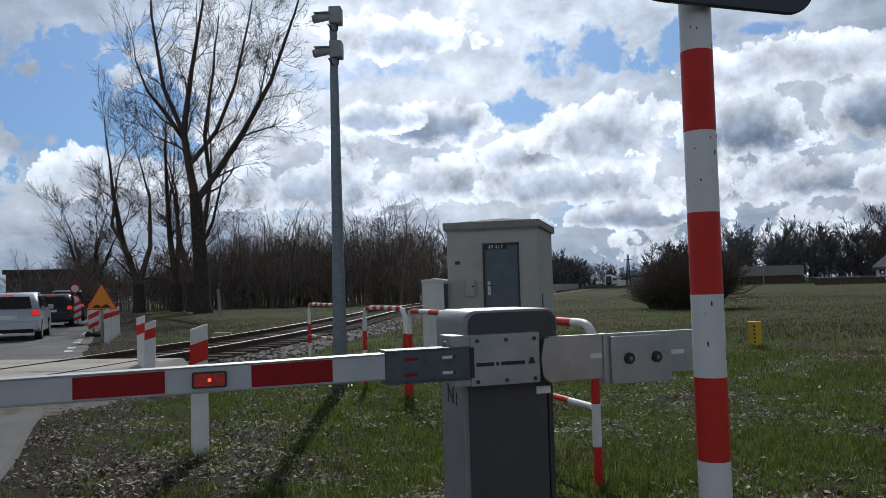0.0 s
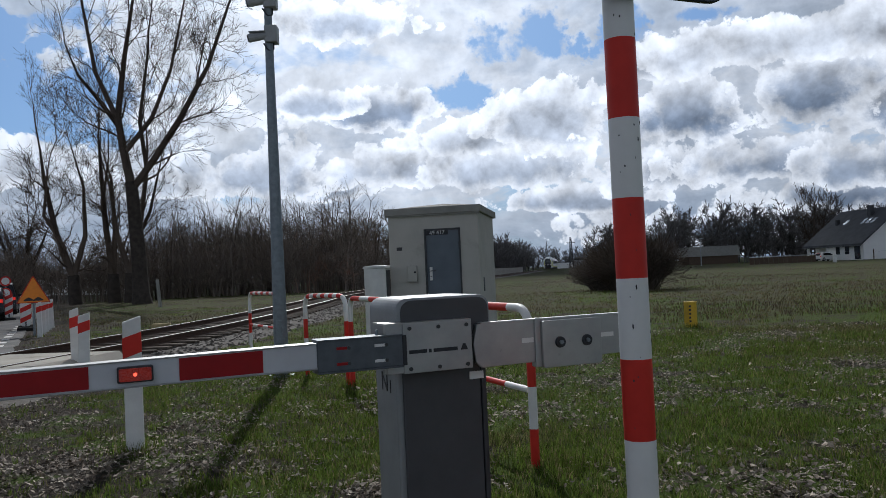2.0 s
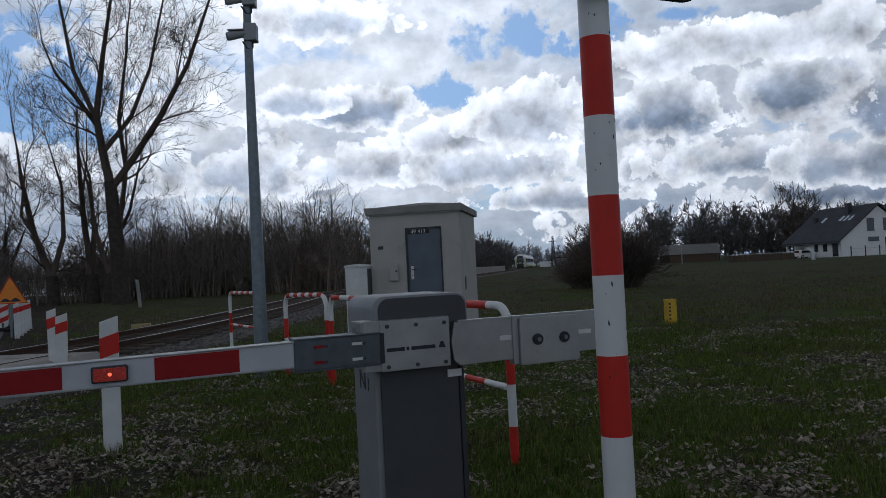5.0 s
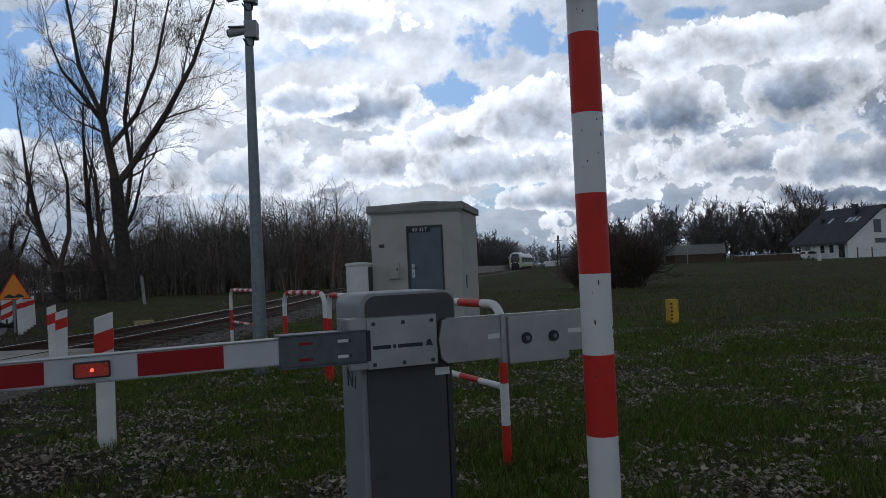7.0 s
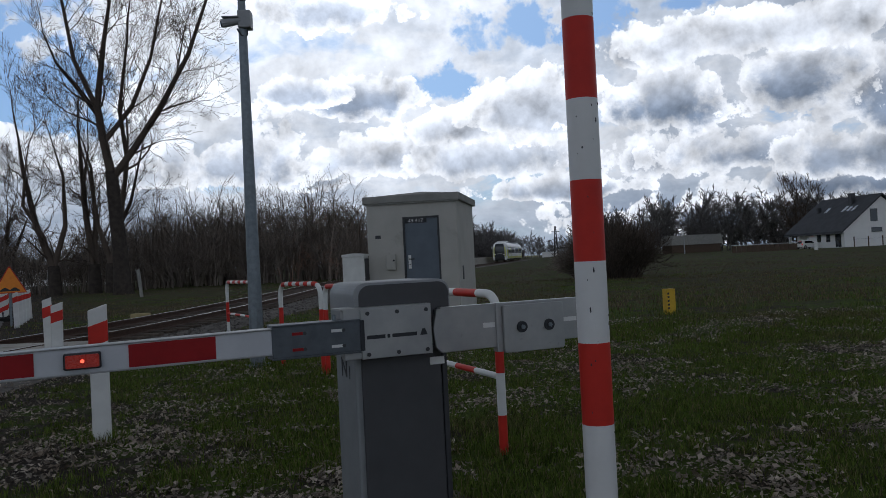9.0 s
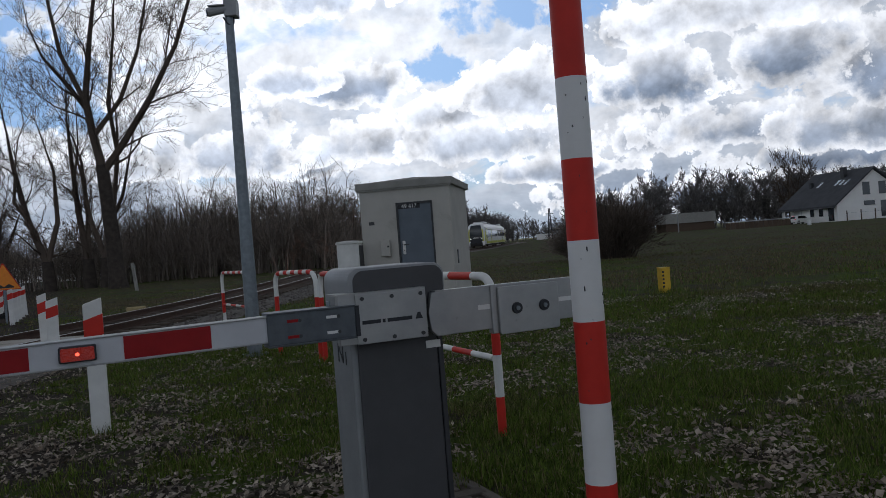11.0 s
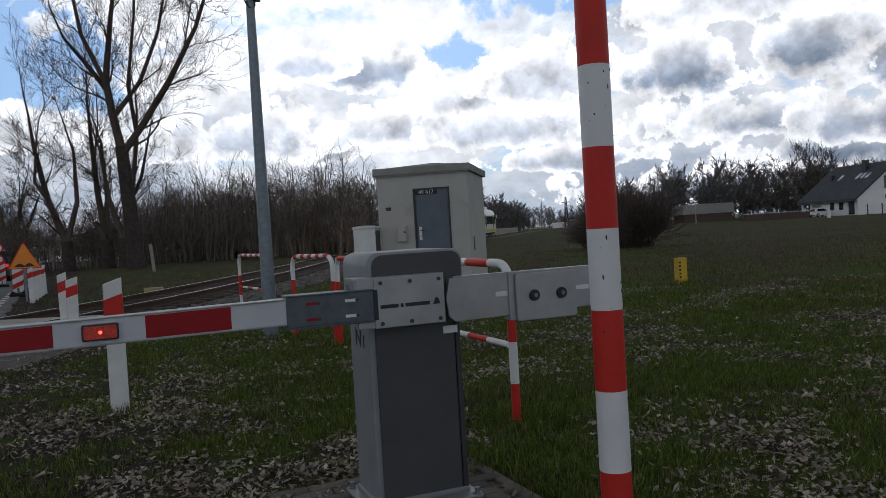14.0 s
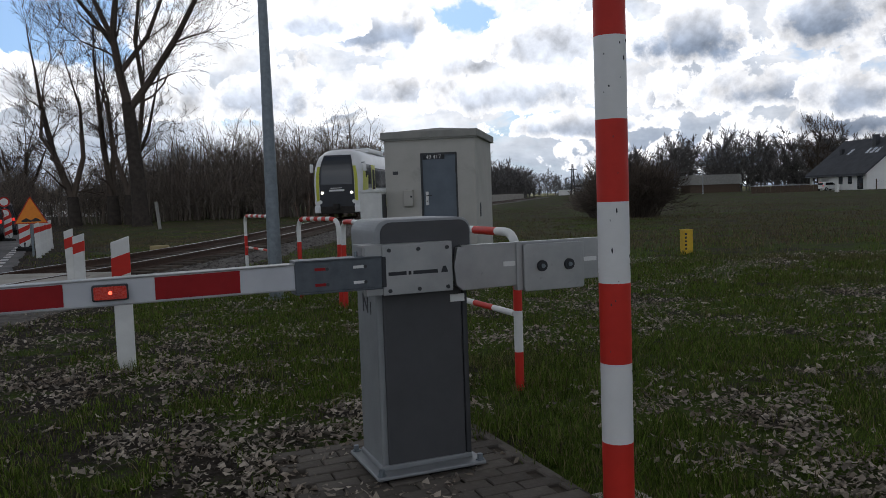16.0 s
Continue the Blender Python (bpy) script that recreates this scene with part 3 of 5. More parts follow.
def build_barrier():
    top = thing("level_crossing_barrier", MACHINE, "grey lifting barrier machine with lowered red and white boom", "barrier")
    plate = part("base_plate", box(-0.275, 0.25, -0.225, 0.225, 0.045, 0.062, 0.006), GREYLIGHT, top, "grey steel base plate", m=pose(0, 0, 0))
    # black block stands in for the shade in the gap under the plate
    part("grout_bed", box(-0.24, 0.215, -0.19, 0.2, 0.0, 0.045), RUBBER, plate)
    for x in (-0.25, 0.228):
        for y in (-0.2, 0.2):
            part("bolt", tube([(x, y, 0.062), (x, y, 0.09)], 0.013, 6), STEEL, plate)
            part("washer", tube([(x, y, 0.062), (x, y, 0.067)], 0.021, 10), STEEL, plate)
    body = part("cabinet", box(-0.222, 0.207, -0.13, 0.175, 0.06, 0.93, 0.012, 3), GREYLIGHT, top, "grey sheet-steel cabinet")
    part("door", box(-0.195, 0.185, -0.142, -0.129, 0.07, 0.90, 0.006), GREYPAINT, body, "dark grey front door")
    part("side_frame", box(0.188, 0.212, -0.146, -0.126, 0.06, 0.92, 0.004), DARKMETAL, body)
    part("plinth", box(-0.23, 0.215, -0.15, 0.185, 0.06, 0.085, 0.006), GREYLIGHT, body)
    writing("N", 0.125, BLACK, body, pose(-0.2235, 0.035, 0.80, 90, 0, -90), name="marking")
    writing("1", 0.085, BLACK, body, pose(-0.2235, -0.045, 0.785, 90, 0, -90), name="marking")
    part("sticker", box(0.128, 0.198, -0.1485, -0.1425, 0.800, 0.834), WHITE, body, "small white label")
    hood = prism(rounded(-0.235, 0.222, 0.90, 1.19, 0.055, 6, "0011"), -0.19, 0.19, 0.008)
    part("hood", hood, GREYLIGHT, top, "light grey rounded hood", True)
    # darker coat paints in the shade on the hood's front; the hood is one grey
    part("hood_face", prism(rounded(-0.212, 0.212, 0.94, 1.178, 0.05, 6, "0011"), -0.194, -0.188), GREYPAINT, top)
    # rotating bracket with the cover plate
    br = part("boom_bracket", box(-0.30, 0.10, -0.245, -0.205, 0.868, 1.082, 0.003), ALU, top, "bare aluminium bracket")
    part("cover_plate", box(-0.225, 0.10, -0.252, -0.245, 0.866, 1.078, 0.002), ALU, br)
    for x in (-0.195, -0.06, 0.075):
        for z in (0.885, 1.06):
            part("screw", tube([(x, -0.252, z), (x, -0.258, z)], 0.009, 8), DARKMETAL, br)
    # maker's mark as plain bars
    for a, b in ((-0.20, -0.118), (-0.108, -0.096), (-0.086, 0.028)):
        part("maker_bar", box(a, b, -0.2545, -0.2515, 0.950, 0.966), BLACK, br, "dark bar of a maker's mark")
    part("maker_symbol", prism([(0.044, 0.950), (0.078, 0.950), (0.067, 0.978), (0.055, 0.978)], -0.2545, -0.2515), BLACK, br)
    part("bracket_top", box(-0.31, 0.10, -0.25, -0.10, 1.078, 1.086), ALU, br)
    part("pivot", tube([(-0.04, -0.21, 0.965), (-0.04, -0.12, 0.965)], 0.07, 16), DARKMETAL, top)
    # boom holder
    holder = part("boom_holder", box(-0.605, -0.232, -0.265, -0.17, 0.905, 1.035, 0.004), HOLDER, top, "galvanised steel boom holder")
    for x in (-0.50, -0.335):
        for z in (0.935, 1.0):
            part("slot", box(x - 0.024, x + 0.024, -0.2675, -0.264, z - 0.006, z + 0.006), REDFILM if x < -0.4 else WHITE, holder)
            part("screw", tube([(x + 0.028, -0.264, z), (x + 0.028, -0.271, z)], 0.008, 6), DARKMETAL, holder)
    part("gap", box(-0.232, -0.214, -0.2650, -0.24, 0.905, 1.035), BLACK, holder)
    part("holder_lip", box(-0.605, -0.232, -0.272, -0.16, 1.033, 1.040, 0.002), HOLDER, holder)
    part("holder_lip", box(-0.605, -0.232, -0.272, -0.16, 0.899, 0.906, 0.002), HOLDER, holder)
    part("stop_screw", tube([(-0.33, -0.21, 1.03), (-0.33, -0.21, 1.062)], 0.008, 8), STEEL, holder)
    # boom, which tapers and sags a little towards its tip
    def edge(x, side, inset=0.0):
        return 0.974 + 0.0096 * (x + 0.605) + side * (max(0.034, 0.0545 + 0.0045 * (x + 0.605)) - inset)

    def band(x0, x1, y0, y1, inset=0.0, bevel=0.0):
        return prism([(x0, edge(x0, -1, inset)), (x1, edge(x1, -1, inset)), (x1, edge(x1, 1, inset)), (x0, edge(x0, 1, inset))], y0, y1, bevel)
    boom = part("boom", band(-7.4, -0.55, -0.255, -0.185, 0.004, 0.004), BOOMWHITE, top, "long aluminium boom with reflective bands")
    x = -0.825
    while x > -7.2:
        part("red_band", band(x - 0.32, x, -0.258, -0.2545, 0.009), REDFILM, boom)
        part("red_band", band(x - 0.32, x, -0.1855, -0.182, 0.009), REDFILM, boom)
        x -= 0.64
    for side in (-1, 1):
        part("boom_edge", prism([(-7.4, edge(-7.4, side, 0.006)), (-0.59, edge(-0.59, side, 0.006)), (-0.59, edge(-0.59, side)), (-7.4, edge(-7.4, side))], -0.262, -0.18, 0.002), ALU, boom)
    for x in (-1.304, -3.864, -6.424):
        z = edge(x, 0)
        lamp = part("boom_lamp", prism(rounded(x - 0.064, x + 0.064, z - 0.03, z + 0.03, 0.008), -0.285, -0.25, 0.004), BLACK, boom, "red warning lamp in a black housing")
        part("lens", prism(rounded(x - 0.057, x + 0.057, z - 0.024, z + 0.024, 0.006), -0.289, -0.284), LENS, lamp)
        part("bulb", tube([(x, -0.2885, z), (x, -0.2905, z)], 0.007, 10), BULB, lamp)
    # counterweight arm
    arm = part("counterweight_arm", prism([(0.115, 0.965), (0.135, 1.055), (0.93, 1.060), (0.93, 0.868), (0.155, 0.858), (0.125, 0.885)], -0.235, -0.205, 0.003), ALU, top, "bare aluminium counterweight arm")
    part("clamp", box(0.425, 0.455, -0.245, -0.20, 0.838, 1.064, 0.003), ALU, arm)
    w = part("counterweight", prism(rounded(0.455, 0.775, 0.832, 1.050, 0.012), -0.262, -0.236, 0.003), ALU, arm)
    for x in (0.547, 0.692):
        nut = part("nut", tube([(x, -0.262, 0.947), (x, -0.272, 0.947)], [0.027, 0.025], 18), BLACK, w)
        part("bolt_end", tube([(x, -0.272, 0.947), (x, -0.279, 0.947)], 0.011, 6), STEEL, nut)
    part("slot", box(0.36, 0.42, -0.238, -0.234, 0.954, 0.976), WHITE, arm)
    part("slot", box(0.79, 0.86, -0.238, -0.234, 0.952, 0.972), WHITE, arm)
    part("arm_edge", box(0.15, 0.93, -0.24, -0.20, 1.054, 1.062), ALU, arm)
    return top


LENS = mat("red_lens", (0.42, 0.03, 0.015), (0.26, 0.014, 0.01), 60, 0.2, bump=0.2, bscale=220, glow=0.1)
BULB = mat("red_led", (1.0, 0.1, 0.05), (1.0, 0.1, 0.05), 5, 0.3, bump=0, glow=2.0)
build_barrier()


# ---- signal mast ----
def build_signal():
    top = thing("road_signal_mast", pose(0.872, 3.545, 0, 0, 0, 22), "round steel signal mast with red and white bands", "signal mast")
    r = 0.0615
    edges = [0.0, 0.294]
    while edges[-1] < 2.9:
        edges.append(edges[-1] + 0.3155)
    for k, (a, b) in enumerate(zip(edges, edges[1:])):
        part("red_band" if k % 2 == 0 else "white_band", tube([(0, 0, a), (0, 0, b)], r, 32, cap=False), (RED, MASTWHITE)[k % 2], top, smooth=True)
    part("foot_flange", tube([(0, 0, 0), (0, 0, 0.02)], 0.13, 24), STEEL, top)
    part("concrete_foot", box(-0.2, 0.2, -0.2, 0.2, -0.05, 0.012, 0.01), CONCRETE, top)
    board = part("backboard", prism(rounded(-0.36, 0.50, 2.335, 3.2, 0.14, 8), -0.11, -0.085, 0.006), SIGNALBLACK, top, "black rounded signal backboard")
    for x in (-0.14, 0.28):
        lamp = part("signal_lamp", tube([(x, -0.10, 2.9), (x, -0.2, 2.9)], 0.13, 24), BLACK, board)
        part("lens", tube([(x, -0.2, 2.9), (x, -0.205, 2.9)], 0.105, 24), LENS, lamp)
    part("clamp", tube([(0, 0, 2.62), (0, 0, 2.68)], 0.075, 24), STEEL, top)
    random.seed(5)
    for k in range(46):
        a, zz = random.uniform(-2.6, -0.4), random.uniform(0.3, 2.3)
        if int((zz - 0.294) // 0.3155) % 2 == 1 and random.random() < 0.7:
            continue
        d = random.uniform(0.002, 0.006)
        chip = bmesh.new()
        bmesh.ops.create_icosphere(chip, subdivisions=1, radius=d, matrix=Matrix.Translation((math.cos(a) * r, math.sin(a) * r, zz)) @ Matrix.Diagonal((0.6, 0.6, random.uniform(0.6, 2.2), 1)))
        part("paint_chip", chip, BLACK, top)


MASTWHITE = mat("mast_white", (0.72, 0.715, 0.70), (0.66, 0.655, 0.635), 5, 0.35, bump=0.06, spots=(0.5, 0.49, 0.46), spot_scale=11, spot_at=0.68)
SIGNALBLACK = mat("signal_black", (0.016, 0.022, 0.036), (0.02, 0.028, 0.045), 6, 0.35, bump=0.02)
build_signal()


# ---- relay hut ----
HUT = pose(-0.80, 14.75, 0, 0, 0, -11.0)      # its front left corner; x along the front, y into its depth


def build_hut():
    W, D, Z = 1.76, 2.35, 2.33
    top = thing("relay_hut", HUT, "grey-beige concrete railway relay hut with flat overhanging roof", "hut")
    for x0, x1, y0, z0 in ((0.06, 0.72, 0.06, 0), (1.37, W - 0.06, 0.06, 0), (0.72, 1.37, 0.12, 0)):
        part("wall", box(x0, x1, y0, D - 0.06, z0, Z), RENDERED, top)
    part("lintel", box(0.72, 1.37, 0.06, 0.12, 2.05, Z), RENDERED, top)
    part("plinth", box(0.03, W - 0.03, 0.03, D - 0.03, 0, 0.18, 0.01), CONCRETE, top)
    roof = bmesh.new()
    box(0.0, W, 0.0, D, Z, Z + 0.13, 0.012, 2, bm=roof)
    v = [roof.verts.new(p) for p in ((0.08, 0.08, Z + 0.13), (W - 0.08, 0.08, Z + 0.13), (W - 0.08, D - 0.08, Z + 0.13), (0.08, D - 0.08, Z + 0.13), (W / 2, D / 2, Z + 0.27))]
    for a, b in ((0, 1), (1, 2), (2, 3), (3, 0)):
        roof.faces.new((v[a], v[b], v[4]))
    part("roof", roof, ROOFCONC, top, "weathered concrete roof slab")
    frame_ = part("door_frame", box(0.715, 0.745, 0.045, 0.11, 0.1, 2.06), DARKMETAL, top)
    again(frame_, pose(0.63, 0, 0))
    part("door_head", box(0.715, 1.375, 0.045, 0.11, 2.03, 2.065), DARKMETAL, top)
    door = part("door", box(0.745, 1.345, 0.075, 0.115, 0.12, 2.03, 0.004), DOORBLUE, top, "closed blue-grey steel door")
    part("handle_plate", box(0.79, 0.84, 0.060, 0.077, 1.14, 1.38, 0.004), WHITE, door)
    part("handle", tube(bent([(0.815, 0.06, 1.31), (0.815, 0.02, 1.31), (0.91, 0.02, 1.31)], 0.01), 0.009, 8), DARKMETAL, door)
    part("keyhole", tube([(0.815, 0.063, 1.21), (0.815, 0.058, 1.21)], 0.011, 10), BLACK, door)
    for z in (0.4, 1.7):
        part("hinge", tube([(1.345, 0.07, z), (1.345, 0.07, z + 0.12)], 0.013, 8), DARKMETAL, door)
    sign = part("number_strip", box(0.752, 1.15, 0.066, 0.075, 1.95, 2.03), BLACK, door, "black strip with white numerals")
    writing("49 417", 0.10, WHITE, sign, pose(0.951, 0.0655, 1.99, 90, 0, 0), name="numerals")
    part("wall_plate", box(0.20, 0.30, 0.052, 0.062, 1.70, 1.76), DARKMETAL, top, "small dark wall plate")
    kb = part("key_box", box(0.40, 0.57, -0.02, 0.058, 1.13, 1.42, 0.01), RENDERED, top, "small painted metal wall box")
    part("lock", tube([(0.54, -0.02, 1.30), (0.54, -0.03, 1.30)], 0.018, 10), BLACK, kb)
    part("side_hatch", box(W - 0.062, W - 0.05, 0.5, 0.62, 0.9, 1.15), DARKMETAL, top)
    part("drip_edge", box(0.02, W - 0.02, 0.02, 0.05, Z - 0.025, Z), ROOFCONC, top)
    box2 = thing("cable_cabinet", HUT @ pose(-0.36, -0.2, 0), "white plastic cable cabinet beside the relay hut", "cabinet")
    part("housing", box(0, 0.40, 0, 0.32, 0.0, 1.40, 0.01), WHITE_POST, box2)
    part("lid", prism([(-0.02, 1.40), (0.42, 1.40), (0.40, 1.44), (0.2, 1.46), (0.0, 1.44)], -0.02, 0.34, 0.004), WHITE_POST, box2)
    part("side_door", box(0.40, 0.408, 0.03, 0.29, 0.3, 1.36), GREYPAINT, box2)


build_hut()


# ---- hoop fence ----
def pipe_bands(points, r, first, lengths, parent, name):
    """A banded pipe: pieces of red and white along a rounded line."""
    pts = points
    run = [0.0]
    for a, b in zip(pts, pts[1:]):
        run.append(run[-1] + (b - a).length)

    def at(s):
        k = max(0, min(len(pts) - 2, int(np.searchsorted(run, s, side="right")) - 1))
        return pts[k].lerp(pts[k + 1], (s - run[k]) / max(1e-6, run[k + 1] - run[k]))
    s, colour, i = 0.0, first, 0
    while s < run[-1] - 1e-4:
        e = min(run[-1], s + lengths[i % len(lengths)])
        inner = [v for v, q in zip(pts, run) if s + 1e-4 < q < e - 1e-4]
        part(name, tube([at(s), *inner, at(e)], r, 14), (WHITE, RED)[colour], parent, smooth=True)
        s, colour, i = e, 1 - colour, i + 1


def hoop(a, b, height, mid, near, far, count, first=1):
    """A bent hoop from a to b: the bands of its near post, count even ones over the top, the bands of its far post."""
    a, b = Vector((*a, 0)), Vector((*b, 0))
    top = thing("pedestrian_guard_rail", Matrix.Translation(a), "red and white banded tubular steel guard rail", "guard rail", "guard rails by the crossing")
    d = b - a
    up = Vector((0, 0, height))
    line = bent([Vector((0, 0, -0.1)), up, up + d, d - Vector((0, 0, 0.1))], 0.16, 6)
    rest = sum((q - p).length for p, q in zip(line, line[1:])) - sum(near) - sum(far)
    pipe_bands(line, 0.029, first, near + [rest / count] * count + far, top, "rail_band")
    if mid:
        m = Vector((0, 0, mid))
        pipe_bands([m + d * 0.01, m + d * 0.99], 0.021, 0, [0.32, 0.32], top, "mid_rail_band")


hoop((0.690, 5.59), (-0.92, 9.70), 1.035, 0.50, [0.354, 0.272, 0.357], [0.32, 0.25, 0.25, 0.36], 12)
hoop((-0.99, 9.86), (-1.62, 10.75), 1.06, 0.0, [0.36, 0.25, 0.25, 0.32], [0.32, 0.25, 0.25, 0.36], 9)
hoop((-2.42, 13.1), (-3.28, 14.75), 1.06, 0.5, [0.45, 0.35, 0.45], [0.45, 0.35, 0.45], 9, 0)


# ---- camera mast ----
def build_mast():
    top = thing("camera_mast", pose(-1.99, 10.95, 0), "tall tapered galvanised steel mast carrying two cameras", "mast")
    part("pole", tube([(0, 0, -0.05), (0, 0, 0.5), (0, 0, 5.1)], [0.098, 0.092, 0.048], 20), STEEL, top, smooth=True)
    part("flange", tube([(0, 0, 0.0), (0, 0, 0.03)], 0.17, 20), STEEL, top)
    part("hatch", box(-0.04, 0.04, -0.099, -0.085, 0.45, 0.75, 0.004), STEEL, top)
    for z, out in ((4.55, 0.0), (5.02, 0.03)):
        head = part("camera_box", box(-0.045, 0.12, -0.09, 0.1, z - 0.11, z + 0.12, 0.012), CAMGREY, top, "grey camera control box")
        part("camera_body", tube([(-0.02, -0.05, z - 0.01), (-0.25, -0.1, z - 0.06)], [0.05, 0.058], 12), CAMGREY, head)
        part("sun_shield", box(-0.24, -0.03, -0.14, 0.0, z + 0.015, z + 0.03, 0.004), CAMGREY, head)
        part("lens", tube([(-0.25, -0.1, z - 0.06), (-0.262, -0.103, z - 0.063)], 0.045, 12), GLASS, head)
        part("cable", tube(bent([(0.06, 0, z - 0.1), (0.06, 0, z - 0.2), (0.0, -0.06, z - 0.22), (-0.06, -0.06, z - 0.12)], 0.03), 0.011, 6), BLACK, head)
    part("cap", tube([(0, 0, 5.1), (0, 0, 5.12)], 0.05, 16), STEEL, top)


CAMGREY = mat("camera_grey", (0.34, 0.35, 0.36), (0.28, 0.29, 0.3), 6, 0.5, bump=0.05)
build_mast()


# ---- guide posts ----
def guide_post(x, y, height, width, yaw, lean=0.0, group="white guide posts with red bands"):
    top = thing("guide_post", pose(x, y, 0, 0, lean, yaw), "white plastic guide post with slanted red band", "guide post", group)
    h, wd, s = height, width / 2, width * 0.33
    part("post", prism([(-wd, -0.1), (wd, -0.1), (wd, h), (-wd, h - s)], -0.045, 0.045, 0.008), WHITE_POST, top)
    a, b = h * 0.735, h * 0.865
    part("red_band", prism([(-wd - 0.002, a - s), (wd + 0.002, a), (wd + 0.002, b + 0.02), (-wd - 0.002, b - s + 0.02)], -0.048, 0.048), RED, top)


guide_post(-2.30, 6.66, 1.06, 0.135, 20)
guide_post(-5.35, 12.40, 1.00, 0.125, 22, -1.0)
guide_post(-4.99, 11.85, 0.94, 0.15, 20, 1.0)
for k in range(5):
    guide_post(-10.62 - k * 0.52, 21.9 + k * 1.25, 0.97, 0.125, 24, (-1, 1, 0, 2, -2)[k])


# ---- yellow marker post ----
def build_marker():
    top = thing("marker_post", pose(4.9, 15.49, 0, 0, 0, 10), "short square yellow gas marker post in the meadow", "marker post")
    part("post", box(-0.09, 0.09, -0.09, 0.09, -0.1, 0.49, 0.01), YELLOW, top)
    part("cap", box(-0.095, 0.095, -0.095, 0.095, 0.49, 0.505, 0.004), YELLOW, top)
    for k in range(5):
        part("print_bar", box(-0.075, -0.035, -0.0925, -0.0895, 0.12 + k * 0.07, 0.16 + k * 0.07), BLACK, top)


build_marker()


# ---- paved pad, grass, leaves, stones ----
def build_pad():
    pad = thing("pavement", MACHINE, "small pad of grey concrete pavers round the barrier machine", "pavement", kind="structure")
    part("sand_bed", box(-0.62, 0.44, -1.45, 0.46, -0.05, 0.012), DIRT, pad)
    brick = part("paver", box(-0.097, 0.097, -0.047, 0.047, 0.0, 0.03, 0.005, 1), PAVER, pad)
    first, row = True, 0
    rng = random.Random(3)
    y = -1.40
    while y < 0.44:
        x = -0.52 - (0.1 if row % 2 else 0.0)
        while x < 0.42:
            if not (abs(x) < 0.17 and -0.14 < y < 0.16) and x > -0.56:
                m = pose(x, y, rng.uniform(-0.004, 0.003), rng.uniform(-1, 1), rng.uniform(-0.8, 0.8), rng.uniform(-0.8, 0.8))
                if first:
                    brick.matrix_basis, first = m, False
                else:
                    again(brick, m)
            x += 0.2
        y += 0.1
        row += 1
    kerb = part("edging", box(-0.48, 0.48, -0.03, 0.03, -0.05, 0.026, 0.006, 1), PAVER, pad)
    kerb.matrix_basis = pose(0.47, -0.02, 0, 0, 0, 90)
    again(kerb, pose(0.47, -0.99, 0, 0, 0, 90))


DIRT = mat("dark_sand", (0.09, 0.075, 0.06), (0.06, 0.05, 0.04), 12, 0.95, bump=0.4)
build_pad()
M_INV = MACHINE.inverted()
R_INV = ROAD.inverted()


def bare(x, y):
    """Whether a place is paved, ballasted or road."""
    a = M_INV @ Vector((x, y, 0))
    if -0.66 < a.x < 0.5 and -1.5 < a.y < 0.48:
        return True
    b = R_INV @ Vector((x, y, 0))
    return b.x < 0.12 + 0.12 * noise.noise(Vector((b.y * 0.9, 7.0, 0)))


def scatter(n, seed, y0, y1, spread, keep):
    """Places in the wedge that opens ahead, thinned by keep(x, y)."""
    rng = np.random.default_rng(seed)
    out = []
    while len(out) < n:
        y = y0 + (y1 - y0) * rng.random() ** 1.35
        x = rng.uniform(-0.62, 0.66) * (y + 1.2) * spread
        if keep(x, y, rng):
            out.append((x, y))
    return out


def track_gap(x, y):
    i = int(np.clip(np.searchsorted(TRACK_Y, y), 0, len(TRACK_LINE) - 1))
    return abs(x - TRACK_LINE[i].x)


TRACK_Y = [p.y for p in TRACK_LINE]


def blades(name, places, tall, wide, material, label, seed, lean=0.5):
    rng = np.random.default_rng(seed)
    verts, faces = [], []
    for x, y in places:
        z = ground_height(x, y) - 0.004
        h, w = tall * rng.uniform(0.35, 1.3), wide * rng.uniform(0.6, 1.3)
        a, b = rng.uniform(0, 2 * math.pi), rng.uniform(0, 2 * math.pi)
        dx, dy = math.cos(a) * w / 2, math.sin(a) * w / 2
        l = rng.uniform(0.1, lean) * h
        ex, ey = math.cos(b) * l, math.sin(b) * l
        n = len(verts)
        verts += [(x - dx, y - dy, z), (x + dx, y + dy, z), (x + dx * 0.6 + ex * 0.4, y + dy * 0.6 + ey * 0.4, z + h * 0.6), (x - dx * 0.6 + ex * 0.4, y - dy * 0.6 + ey * 0.4, z + h * 0.6), (x + ex, y + ey, z + h)]
        faces += [(n, n + 1, n + 2, n + 3), (n + 3, n + 2, n + 4)]
    return mesh_of(name, verts, faces, material, label, "grass", "stuff")


def keep_grass(x, y, rng):
    if bare(x, y) or track_gap(x, y) < 2.3:
        return False
    edge = 0.91 * x + 0.42 * y
    p = 0.50 + 1.2 * noise.noise(Vector((x * 0.7, y * 0.7, 9))) + 0.8 * noise.noise(Vector((x * 2.3, y * 2.3, 4)))
    p -= 0.55 * min(1, max(0, (2.0 - edge) / 2.5))
    if x < 0.3 and 5.2 < y < 11 and edge > 0.9:
        p += 0.35
    return rng.random() < max(0.03, p)




def tufted(places, n, r, seed):
    """n places round each of the given ones."""
    rng = np.random.default_rng(seed)
    return [(x + rng.normal(0, r), y + rng.normal(0, r)) for x, y in places for _ in range(n)]


